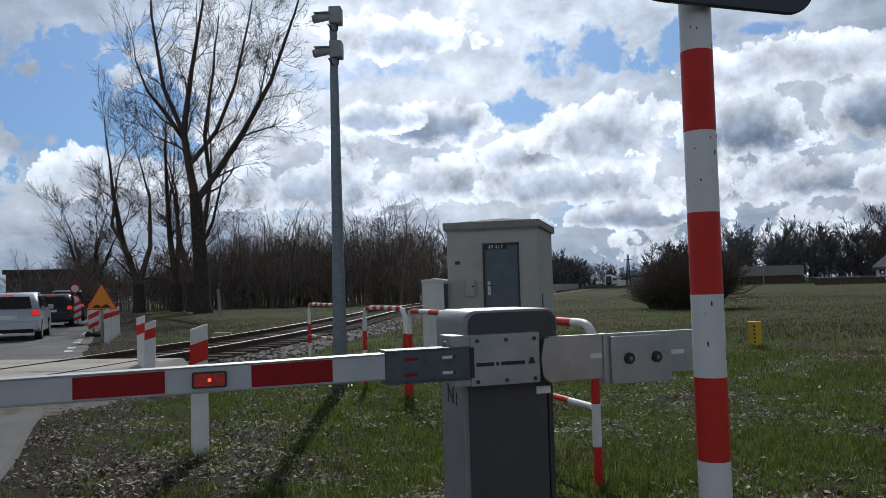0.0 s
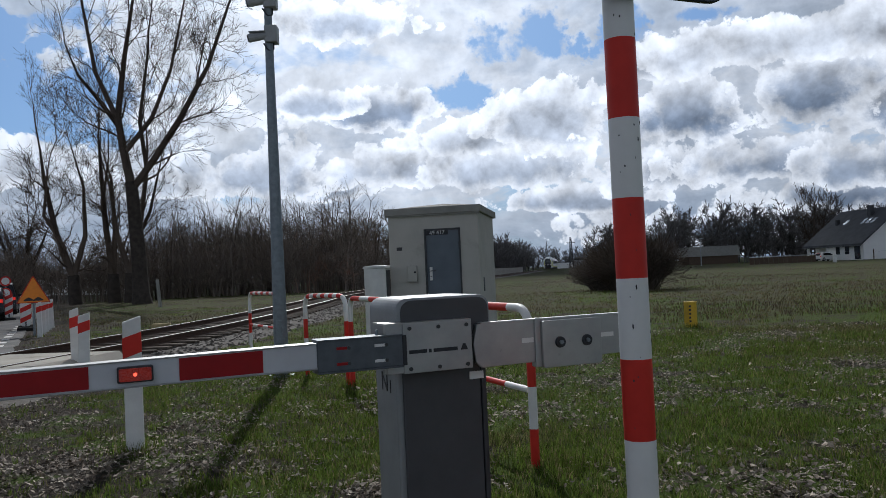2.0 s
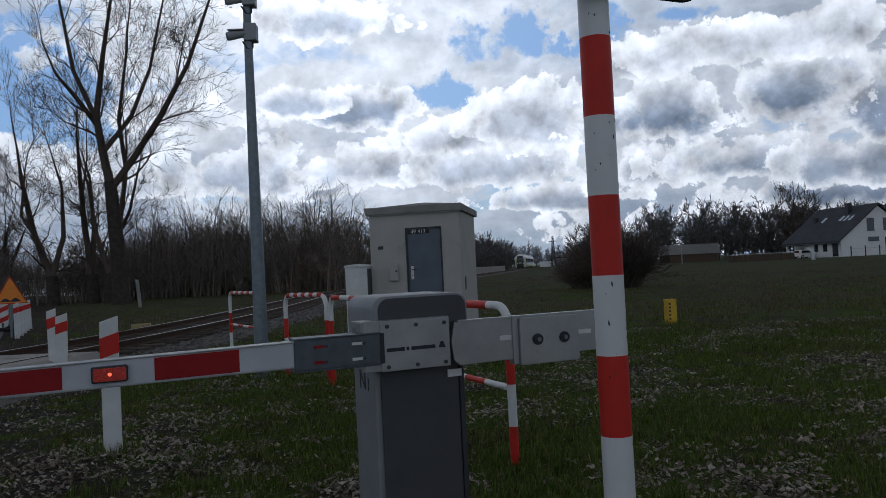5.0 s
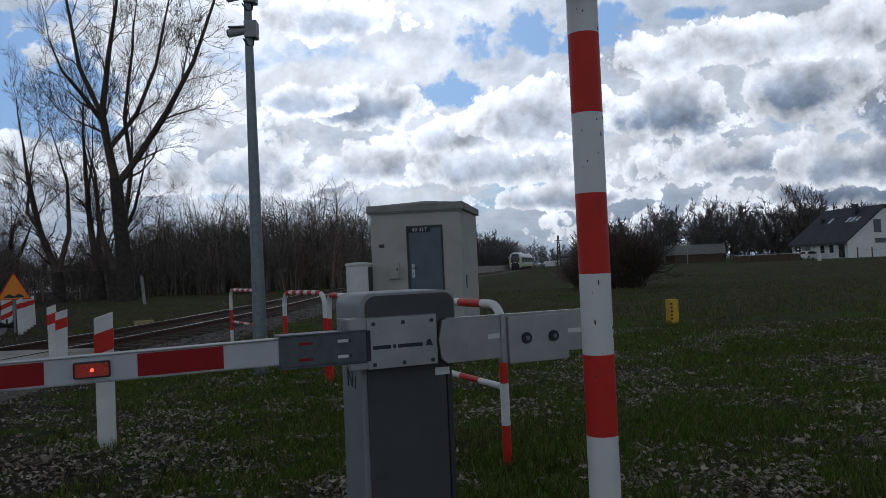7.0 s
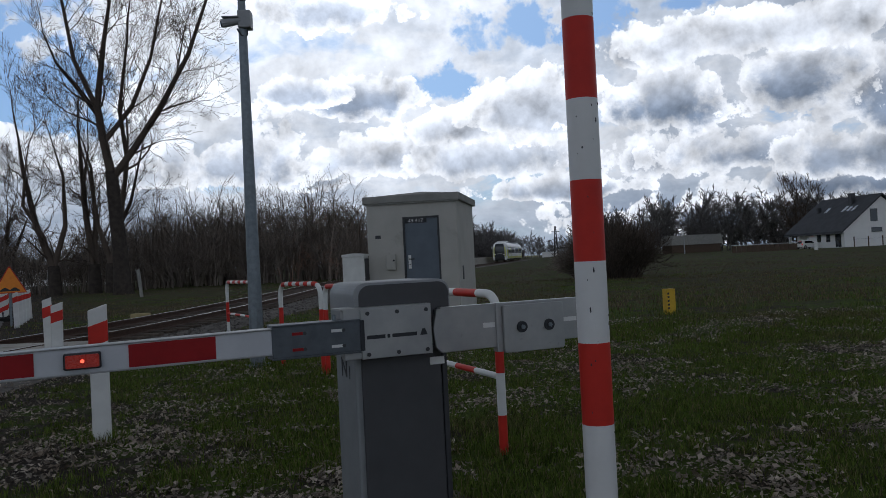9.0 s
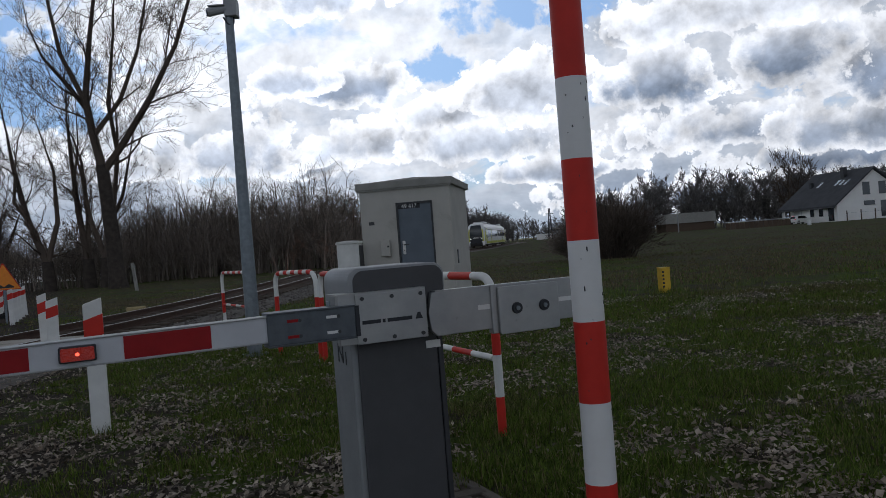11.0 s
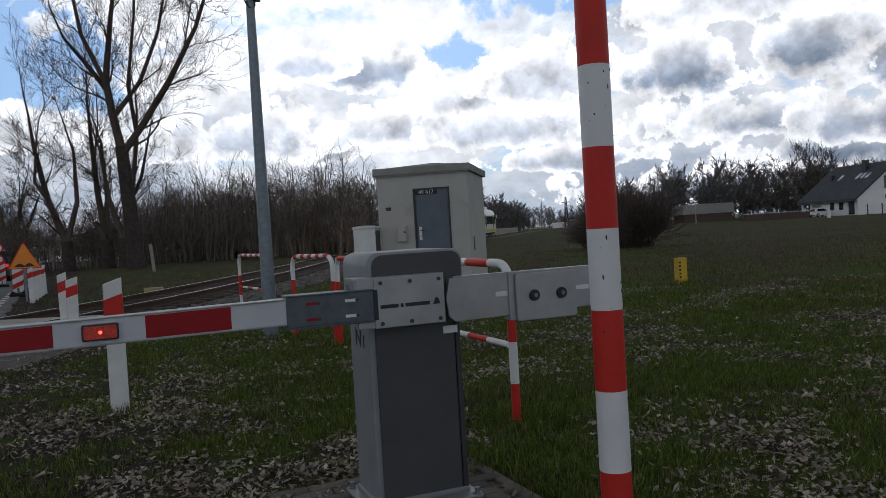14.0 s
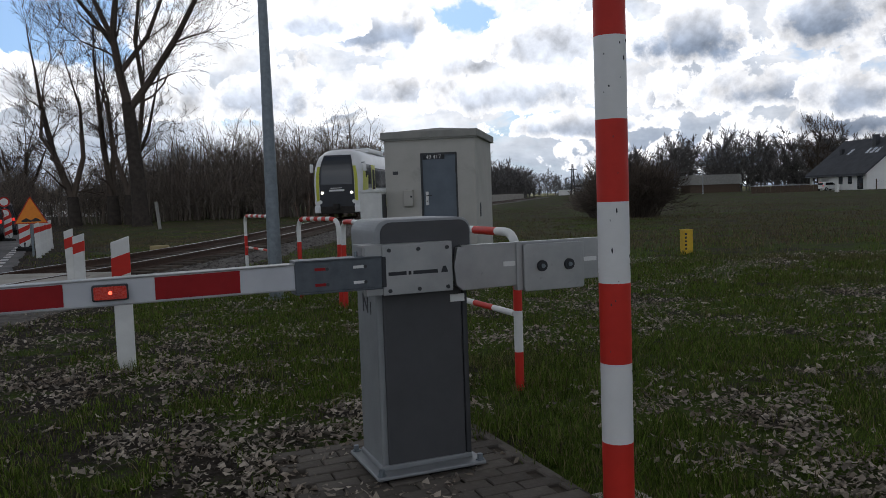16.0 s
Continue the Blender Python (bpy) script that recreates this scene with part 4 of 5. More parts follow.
blades("grass", tufted(scatter(9500, 1, 2.2, 15.0, 1.0, keep_grass), 15, 0.036, 6), 0.062, 0.0062, BLADES, "short patchy spring grass in tufts", 11, 0.9)
blades("low_grass", scatter(45000, 5, 2.2, 15.0, 1.0, keep_grass), 0.03, 0.006, BLADES, "fine low grass between the tufts", 15)
blades("grass_tufts", tufted(scatter(11000, 2, 11.0, 40.0, 1.0, keep_grass), 6, 0.07, 7), 0.07, 0.011, BLADES, "rougher grass tufts farther off", 12)


def keep_stalk(x, y, rng):
    return not bare(x, y) and track_gap(x, y) > 2.6 and rng.random() < 0.35 + 0.9 * noise.noise(Vector((x * 0.12, y * 0.12, 2)))


STALK = mat("dry_stalks", (0.17, 0.13, 0.085), (0.11, 0.085, 0.055), 0.5, 0.8, bump=0, island=0.45)
blades("dry_growth", scatter(20000, 4, 17.0, 80.0, 1.0, keep_stalk), 0.10, 0.02, STALK, "dry brown stalks of last year's growth", 13, 0.7)


def around(x, y, r, n, seed):
    rng = np.random.default_rng(seed)
    return [(x + rng.normal(0, r), y + rng.normal(0, r)) for _ in range(n)]


_clumps = []
for k, (x, y) in enumerate(((0.75, 5.75), (-0.92, 9.7), (-1.62, 10.75), (-2.0, 10.95), (-2.3, 6.66), (4.9, 15.4), (0.98, 5.6), (0.4, 4.75), (-2.6, 13.2))):
    _clumps += around(x, y, 0.13, 420, 30 + k)
blades("grass_clumps", _clumps, 0.10, 0.006, BLADES, "long grass left standing round posts", 14)


def build_leaves():
    rng = np.random.default_rng(8)

    def keep(x, y, r):
        if (R_INV @ Vector((x, y, 0))).x < 0.05:
            return False
        p = 0.20 - 0.7 * noise.noise(Vector((x * 0.7, y * 0.7, 9))) - 0.5 * noise.noise(Vector((x * 2.3, y * 2.3, 4))) + 0.5 * noise.noise(Vector((x * 4.1, y * 4.1, 1)))
        return r.random() < p
    verts, faces = [], []
    for x, y in scatter(52000, 9, 2.2, 15.0, 1.0, keep):
        a, l = rng.uniform(0, 2 * math.pi), 0.006 + 0.024 * rng.random() ** 1.7
        q = Euler((rng.normal(0, 0.45), rng.normal(0, 0.45), a)).to_matrix()
        z = ground_height(x, y) + rng.uniform(0.006, 0.034)
        w, c = l * rng.uniform(0.4, 0.75), rng.uniform(-0.5, 0.6) * l
        n = len(verts)
        for p in ((-l, 0, c), (-0.2 * l, -w, 0), (l, 0, c * 0.8), (-0.1 * l, w, 0)):
            v = q @ Vector(p)
            verts.append((x + v.x, y + v.y, z + v.z))
        faces += [(n, n + 1, n + 2), (n, n + 2, n + 3)]
    mesh_of("fallen_leaves", verts, faces, LEAF, "pale brown fallen leaves scattered in the grass", "leaves", "stuff")


build_leaves()


def build_stones():
    rng = np.random.default_rng(21)
    verts, faces = [], []
    base = [(1, 0, 0), (-1, 0, 0), (0, 1, 0), (0, -1, 0), (0, 0, 1), (0, 0, -1)]
    octa = [(0, 2, 4), (2, 1, 4), (1, 3, 4), (3, 0, 4), (2, 0, 5), (1, 2, 5), (3, 1, 5), (0, 3, 5)]
    for k in range(9000):
        s = 18.4 + 48 * rng.random() ** 1.3
        p, yaw = on_track(s)
        u = rng.uniform(-2.5, 2.5)
        if abs(abs(u) - 0.7535) < 0.09:
            continue
        z = 0.06 if abs(u) < 1.75 else 0.06 - 0.08 * (abs(u) - 1.75) / 0.85
        c, sn = math.cos(radians(yaw)), math.sin(radians(yaw))
        x, y = p.x + u * c, p.y + u * sn
        r = rng.uniform(0.02, 0.05)
        n = len(verts)
        for b in base:
            verts.append((x + b[0] * r * rng.uniform(0.6, 1.2), y + b[1] * r * rng.uniform(0.6, 1.2), z + b[2] * r * rng.uniform(0.5, 0.9)))
        faces += [tuple(n + i for i in f) for f in octa]
    mesh_of("ballast_stones", verts, faces, BALLAST, "loose grey ballast stones", "stones", "stuff")


build_stones()


# ---- trees ----
def add_tube(verts, faces, pts, radii, seg):
    side, before = None, None
    for i, p in enumerate(pts):
        d = pts[min(i + 1, len(pts) - 1)] - pts[max(i - 1, 0)]
        if d.length < 1e-6:
            continue
        d.normalize()
        if side is None:
            side = d.orthogonal().normalized()
        side = (side - d * side.dot(d)).normalized()
        up = d.cross(side)
        n = len(verts)
        for k in range(seg):
            a = 2 * math.pi * k / seg
            verts.append(p + (side * math.cos(a) + up * math.sin(a)) * radii[i])
        if before is not None:
            for k in range(seg):
                faces.append((before + k, before + (k + 1) % seg, n + (k + 1) % seg, n + k))
        before = n


def grow(verts, faces, rng, p, d, length, r, depth, lift=0.12, spread=0.6, kids=4, least=0.012, wander=0.16):
    """A branch that wanders, thins out and forks."""
    n = 5 if r > 0.09 else 3 if depth > 0 else 2
    pts, radii = [p.copy()], [r]
    for i in range(n):
        d = (d + Vector((rng.gauss(0, wander), rng.gauss(0, wander), rng.gauss(0, wander) + lift))).normalized()
        pts.append(pts[-1] + d * (length / n))
        radii.append(max(least * 0.6, r * (1 - 0.62 * (i + 1) / n)))
    add_tube(verts, faces, pts, radii, 7 if r > 0.2 else 5 if r > 0.06 else 3)
    if depth == 0:
        return
    for k in range(kids):
        at = rng.uniform(0.3, 1.0)
        i = min(n - 1, int(at * n))
        q = pts[i].lerp(pts[i + 1], at * n - i)
        away = (pts[i + 1] - pts[i]).normalized()
        turn = Vector((rng.gauss(0, 1), rng.gauss(0, 1), rng.gauss(0, 0.6)))
        turn = (turn - away * turn.dot(away)).normalized()
        e = (away + turn * rng.uniform(0.5, 1.3) * spread).normalized()
        grow(verts, faces, rng, q, e, length * rng.uniform(0.45, 0.72), max(least, radii[i] * rng.uniform(0.4, 0.6)), depth - 1, lift, spread, kids, least, wander)
    # the leader goes on
    grow(verts, faces, rng, pts[-1], d, length * 0.62, max(least, radii[-1] * 0.9), depth - 1, lift, spread, kids, least, wander)


def tree_thing(place, label, trunk, limbs, seed, **how):
    top = thing("tree", place, label, "tree")
    verts, faces = [], []
    add_tube(verts, faces, [Vector(p) for p, _ in trunk], [r for _, r in trunk], 12)
    mesh_of("trunk", verts, faces, BARK, parent=top, smooth=True)
    rng = random.Random(seed)
    verts, faces = [], []
    for line in limbs:
        pts, radii = [Vector(p) for p, _ in line], [r * how.get("thin", 1.0) for _, r in line]
        add_tube(verts, faces, pts, radii, 8)
        for i in range(len(pts) - 1):
            span = (pts[i + 1] - pts[i]).length
            for k in range(max(2, int(span * how.get("dense", 1.0)))):
                at = rng.random()
                q = pts[i].lerp(pts[i + 1], at)
                away = (pts[i + 1] - pts[i]).normalized()
                turn = Vector((rng.gauss(0, 1), rng.gauss(0, 1), rng.gauss(0.2, 0.5)))
                turn = (turn - away * turn.dot(away)).normalized()
                e = (away + turn * rng.uniform(0.5, 1.1)).normalized()
                r = radii[i] + (radii[i + 1] - radii[i]) * at
                grow(verts, faces, rng, q, e, how.get("reach", 3.6) * rng.uniform(0.6, 1.2), max(0.018, r * rng.uniform(0.2, 0.42)), how.get("depth", 3), how.get("lift", 0.12), 0.8, how.get("kids", 3), how.get("least", 0.014), 0.26)
        grow(verts, faces, rng, pts[-1], (pts[-1] - pts[-2]).normalized(), 3.5, radii[-1], 3, 0.1, 0.6, 4, how.get("least", 0.014))
    mesh_of("crown", verts, faces, TWIG, parent=top)
    return top


tree_thing(pose(-19.8, 53.6, 0), "tall bare poplar with a forked dark trunk and fine twigs",
           [((0.25, 0, -0.3), 0.74), ((0.15, 0, 0.8), 0.54), ((0.1, 0, 3), 0.48), ((-0.1, 0, 6), 0.43), ((-0.25, 0, 8.2), 0.39)],
           [[((-0.2, 0, 7.7), 0.36), ((1.3, 0, 9.6), 0.31), ((3.4, -0.4, 12.4), 0.26), ((5.4, -0.8, 15.6), 0.19), ((7.2, -1, 20.2), 0.1)],
            [((-0.25, 0, 8.0), 0.42), ((-0.7, 0, 10.4), 0.37), ((-1.0, 0, 12.6), 0.32), ((-0.6, 0.5, 16.8), 0.22), ((0.2, 0.8, 22.0), 0.1)],
            [((-0.9, 0, 11.9), 0.24), ((-2.5, 0.6, 14.0), 0.2), ((-4.0, 1.0, 15.8), 0.12), ((-4.9, 1.2, 18.0), 0.06)],
            [((-1.0, 0, 12.4), 0.25), ((-2.1, -0.7, 15.5), 0.2), ((-2.7, -1.2, 20.5), 0.1)],
            [((-0.6, 0, 10.2), 0.24), ((1.0, 0.8, 12.6), 0.2), ((2.2, 1.4, 16.0), 0.15), ((3.2, 1.8, 21.0), 0.08)],
            [((0.8, 0, 9.2), 0.2), ((0.9, -1.2, 12.0), 0.17), ((1.9, -2.0, 16.5), 0.1)],
            [((2.6, -0.3, 11.4), 0.13), ((4.0, 0.8, 14.2), 0.1), ((4.6, 1.4, 18.0), 0.05)]],
           4, dense=1.15, reach=2.9, depth=3, kids=3, least=0.0115, lift=0.07, thin=0.74)
for _x, _y, _lean, _h, _seed in ((-26.9, 60, -1.3, 13.5, 21), (-24.4, 61, -0.5, 14.5, 22), (-22.8, 60, 0.8, 13.4, 23)):
    tree_thing(pose(_x, _y, 0), "bare poplar with several dark leaning stems",
               [((0, 0, -0.3), 0.5), ((_lean * 0.1, 0, 2.2), 0.4)],
               [[((_lean * 0.1, 0, 2.1), 0.34), ((_lean, 0, _h * 0.4), 0.27), ((_lean * 1.7, 0.3, _h * 0.7), 0.18), ((_lean * 1.9, 0.3, _h * 0.88), 0.09)],
                [((_lean * 0.1, 0, 2.0), 0.28), ((-_lean * 0.8 - 0.4, 0.5, _h * 0.38), 0.22), ((-_lean - 0.8, 0.8, _h * 0.66), 0.13), ((-_lean - 1.4, 1.0, _h * 0.8), 0.07)],
                [((_lean * 0.5, 0, 4.2), 0.2), ((_lean * 1.8 + 0.4, -0.5, _h * 0.5), 0.15), ((_lean * 2 + 1.2, -0.8, _h * 0.75), 0.07)]],
               _seed, dense=1.1, reach=2.5, depth=3, kids=3, least=0.0125, lift=0.08, thin=0.85)
tree_thing(pose(-40, 77.5, 0), "broad bare tree with a dense twiggy crown",
           [((0, 0, -0.3), 0.5), ((0, 0, 2.2), 0.4)],
           [[((0, 0, 2.0), 0.3), ((a * 0.9, b, 4.6), 0.16), ((a * 1.5, b * 1.6, 7.2), 0.06)] for a, b in ((-1.6, 0.3), (-0.7, -0.6), (0.2, 0.6), (0.9, -0.4), (1.7, 0.2))],
           31, dense=3.0, reach=1.9, depth=2, kids=5, least=0.013, lift=0.08)


def stand(name, trees, material, label, seed, least, kids=3, depth=2, reach=0.42):
    """Many small bare trees in one mesh."""
    rng = random.Random(seed)
    verts, faces = [], []
    for x, y, h in trees:
        lean = Vector((rng.gauss(0, 0.06), rng.gauss(0, 0.06), 1)).normalized()
        p = Vector((x, y, -0.1))
        n = 5
        pts, radii, d = [p], [max(least, h * 0.011)], lean
        for i in range(n):
            d = (d + Vector((rng.gauss(0, 0.07), rng.gauss(0, 0.07), 0))).normalized()
            pts.append(pts[-1] + d * h / n * 0.86)
            radii.append(max(least * 0.7, h * 0.011 * (1 - 0.8 * (i + 1) / n)))
        add_tube(verts, faces, pts, radii, 4)
        for k in range(int(6 + h * 0.9)):
            at = rng.uniform(0.12, 1.0)
            i = min(n - 1, int(at * n))
            q = pts[i].lerp(pts[i + 1], at * n - i)
            a = rng.uniform(0, 2 * math.pi)
            e = Vector((math.cos(a), math.sin(a), rng.uniform(0.5, 1.6))).normalized()
            grow(verts, faces, rng, q, e, h * reach * rng.uniform(0.35, 0.8) * (1.15 - at * 0.6), max(least, radii[i] * 0.45), depth - 1, 0.07, 0.7, kids, least, 0.22)
    return mesh_of(name, verts, faces, material, label, "trees", "stuff")


def clear_of_track(trees, gap):
    """Only the trees that stand well beside the railway."""
    line = [p.x for p in TRACK_LINE]
    return [q for q in trees if q[0] < np.interp(q[1], TRACK_Y, line) - gap]


_r = random.Random(77)
_th = []
for k in range(330):
    x = -30 + 31 * (k + _r.random()) / 330
    y = 68 + _r.uniform(0, 12) + (x + 30) * 0.05
    low = 1.0 if x < -8 else max(0.62, 1 - (x + 8) * 0.05)
    h = (_r.uniform(5.6, 8.8) if _r.random() < 0.85 else _r.uniform(8.6, 10.6)) * low * (0.72 if x < -25 else 1)
    _th.append((x, y, h))
stand("thicket", clear_of_track(_th, 3.2), SCRUB, "dense leafless thicket of young brown trees", 41, 0.0125, 4, 2)
_sc = [(-40 + 46 * _r.random(), 64 + _r.uniform(0, 14), _r.uniform(2.4, 5.6)) for k in range(600)]
_bk = [(-34 + 38 * _r.random(), 84 + _r.uniform(0, 12), _r.uniform(5.5, 8.2)) for k in range(170)]
stand("thicket_depth", clear_of_track(_bk, 4.2), SCRUB, "deeper part of the leafless thicket", 48, 0.034, 3, 2, 0.5)
stand("scrub", clear_of_track(_sc, 3.4), SCRUB, "low dense brown scrub at the edge of the thicket", 42, 0.018, 3, 2, 0.6)
_fw = []
for k in range(170):
    u = (k + _r.random()) / 170
    x = 42 + 150 * u
    _fw.append((x, 196 + _r.uniform(-8, 18), _r.uniform(9.5, 14.5) * (0.8 if u < 0.1 else 1)))
stand("far_wood", _fw, FARWOOD, "distant row of bare trees beyond the meadow", 43, 0.075, 3, 3, 0.46)
_fs = [(40 + 160 * _r.random(), 192 + _r.uniform(0, 25), _r.uniform(3.5, 7.5)) for k in range(230)]
stand("far_scrub", _fs, FARWOOD, "distant undergrowth below the bare trees", 44, 0.13, 3, 2, 0.6)
_fb = []
for k in range(120):
    y = _r.uniform(150, 290)
    end = np.interp(y, TRACK_Y, [p.x for p in TRACK_LINE]) - 7.5
    x = end - 20 * _r.random() ** 1.5
    _fb.append((x, y, _r.uniform(7.5, 11.0)))
for k in range(60):
    u = _r.random()
    _fb.append((36 + 40 * u, _r.uniform(350, 400), (13 - 6 * u) * _r.uniform(0.7, 1.1)))
stand("trackside_wood", _fb, FARWOOD, "bare wood beside the railway", 45, 0.075, 4, 2, 0.5)
_fd = []
for k in range(150):
    y = _r.uniform(140, 290)
    end = np.interp(y, TRACK_Y, [p.x for p in TRACK_LINE]) - 6.0
    _fd.append((end - 16 * _r.random(), y, _r.uniform(3, 5.5)))
_fd += [(36 + 55 * _r.random(), 350 + _r.uniform(0, 30), _r.uniform(3, 5)) for k in range(60)]
stand("trackside_scrub", _fd, FARWOOD, "undergrowth beside the railway", 46, 0.12, 3, 2, 0.6)
_fe = [(-190 + 160 * _r.random(), 170 + _r.uniform(0, 60), _r.uniform(6, 12)) for k in range(70)]
stand("left_far_wood", _fe, FARWOOD, "distant bare trees beyond the road", 47, 0.07, 3, 2, 0.5)


def build_bush(place, w, h, seed, label, material):
    top = thing("bush", place, label, "bush")
    rng = random.Random(seed)
    verts, faces = [], []
    for k in range(280):
        a, s = rng.uniform(0, 2 * math.pi), rng.random() ** 0.6
        p = Vector((math.cos(a) * s * w * 0.42, math.sin(a) * s * w * 0.42, -0.05))
        e = Vector((math.cos(a) * s * 0.55, math.sin(a) * s * 0.55, 1)).normalized()
        grow(verts, faces, rng, p, e, h * rng.uniform(0.35, 0.5) * (1.1 - s * 0.3), 0.022, 2, 0.04, 0.75, 4, 0.011, 0.2)
    mesh_of("foliage", verts, faces, material, parent=top)
    for k in range(7):
        a = k * 0.9 + rng.random()
        p = Vector((math.cos(a) * w * 0.2, math.sin(a) * w * 0.2, -0.05))
        part("stem", tube([p, p * 1.6 + Vector((0, 0, h * 0.4)), p * 2.1 + Vector((0, 0, h * 0.75))], [0.045, 0.03, 0.012], 6), BARK, top)


build_bush(pose(9.35, 37.5, 0), 2.7, 3.5, 51, "dense dark leafless bush standing in the meadow", TWIG)
build_bush(pose(8.5, 39.5, 0), 1.8, 2.6, 52, "dense olive-brown bush in the meadow", SCRUB)
tree_thing(pose(77, 160, 0), "round-crowned bare tree beside the house",
           [((0, 0, -0.3), 0.4), ((0, 0, 3.0), 0.32)],
           [[((0, 0, 2.8), 0.25), ((a * 1.0, b, 5.6), 0.16), ((a * 1.3, b * 1.4, 8.4), 0.08)] for a, b in ((-1.5, 0.5), (-0.5, -0.8), (0.4, 0.7), (1.4, -0.4))],
           61, dense=2.6, reach=1.5, depth=2, kids=4, least=0.035, lift=0.02)


# ---- house ----
HOUSEWHITE = mat("white_render", (0.84, 0.83, 0.80), (0.78, 0.77, 0.74), 0.6, 0.85, bump=0.1)
ROOFTILE = mat("dark_roof_tiles", (0.085, 0.088, 0.096), (0.065, 0.068, 0.074), 0.8, 0.8, bump=0.1, bscale=6)
SKYLIGHT = mat("skylight_glass", (0.85, 0.88, 0.92), (0.8, 0.83, 0.88), 2, 0.12, 0.7, bump=0)
BROWN = mat("brown_wood", (0.10, 0.065, 0.04), (0.07, 0.045, 0.03), 4, 0.7, bump=0.2)


def build_house():
    top = thing("house", pose(72.0, 132.9, 0, 0, 0, 9.4), "white rendered family house with dark tiled gable roof", "house")
    W, D, E, P = 15.0, 15.0, 3.0, 8.7
    walls = bmesh.new()
    out = [(0, -0.2), (W, -0.2), (W, E), (W / 2, P - 0.25), (0, E)]
    prism(out, 0, D * 0.62, bm=walls)
    part("wall", walls, HOUSEWHITE, top)
    part("back_wall", prism([(1.8, -0.2), (W, -0.2), (W, E), (W / 2, P - 0.25), (1.8, E + 1.1)], D * 0.62 + 0.01, D), HOUSEWHITE, top)
    roof = bmesh.new()
    s = (P - E) / (W / 2)
    for a, b in (((-0.7, E - 0.7 * s), (W / 2, P)), ((W + 0.7, E - 0.7 * s), (W / 2, P))):
        prism([a, b, (b[0], b[1] + 0.28), (a[0], a[1] + 0.28)], -0.45, D + 0.45, bm=roof)
    roof_ob = part("roof", roof, ROOFTILE, top, "dark grey tiled roof")
    for y in (2.4, 3.6, 4.8, 9.5):
        x0, x1 = W * 0.26, W * 0.34
        q = bmesh.new()
        v = [q.verts.new((x, yy, E + s * x + 0.31)) for x, yy in ((x0, y), (x1, y), (x1, y + 0.75), (x0, y + 0.75))]
        q.faces.new(v)
        bmesh.ops.solidify(q, geom=list(q.faces), thickness=-0.06)
        part("skylight", q, SKYLIGHT, roof_ob, "bright roof window")
    part("chimney", box(W / 2 - 2.1, W / 2 - 1.3, 4.6, 5.5, P - 2.2, P + 0.75, 0.02), DARKMETAL, roof_ob)
    part("vent", box(W / 2 - 3.6, W / 2 - 3.0, 11.5, 12.1, P - 3, P - 1.4), DARKMETAL, roof_ob)
    for x0, x1, z0, z1 in ((5.2, 6.6, 4.3, 6.3), (8.4, 9.8, 4.3, 6.3), (5.3, 7.4, 2.5, 3.1), (8.6, 9.9, 0.4, 3.0), (11.3, 12.8, 0.4, 2.6)):
        win = part("window", box(x0, x1, -0.05, 0.06, z0, z1), GLASS, top, "dark window")
        part("frame", box(x0 - 0.06, x1 + 0.06, -0.07, -0.045, z1, z1 + 0.08), DARKMETAL, win)
        part("sill", box(x0 - 0.06, x1 + 0.06, -0.12, -0.045, z0 - 0.08, z0), DARKMETAL, win)
    for y0, y1, z0, z1 in ((0.8, 2.2, 0.1, 2.3), (3.6, 4.6, 1.0, 2.4), (6.0, 7.0, 1.0, 2.4)):
        part("window", box(-0.05, 0.06, y0, y1, z0, z1), GLASS, top, "dark window")
    for y in (9.6, 12.3, 14.8):
        part("porch_column", box(0.0, 0.35, y, y + 0.35, -0.1, E - 0.35), HOUSEWHITE, top)
    part("porch_beam", box(-0.1, 0.4, 9.3, 15.2, E - 0.5, E - 0.2), HOUSEWHITE, top)
    part("gutter", tube([(-0.75, -0.4, E - 0.62), (-0.75, D + 0.4, E - 0.62)], 0.09, 8), DARKMETAL, top)


build_house()


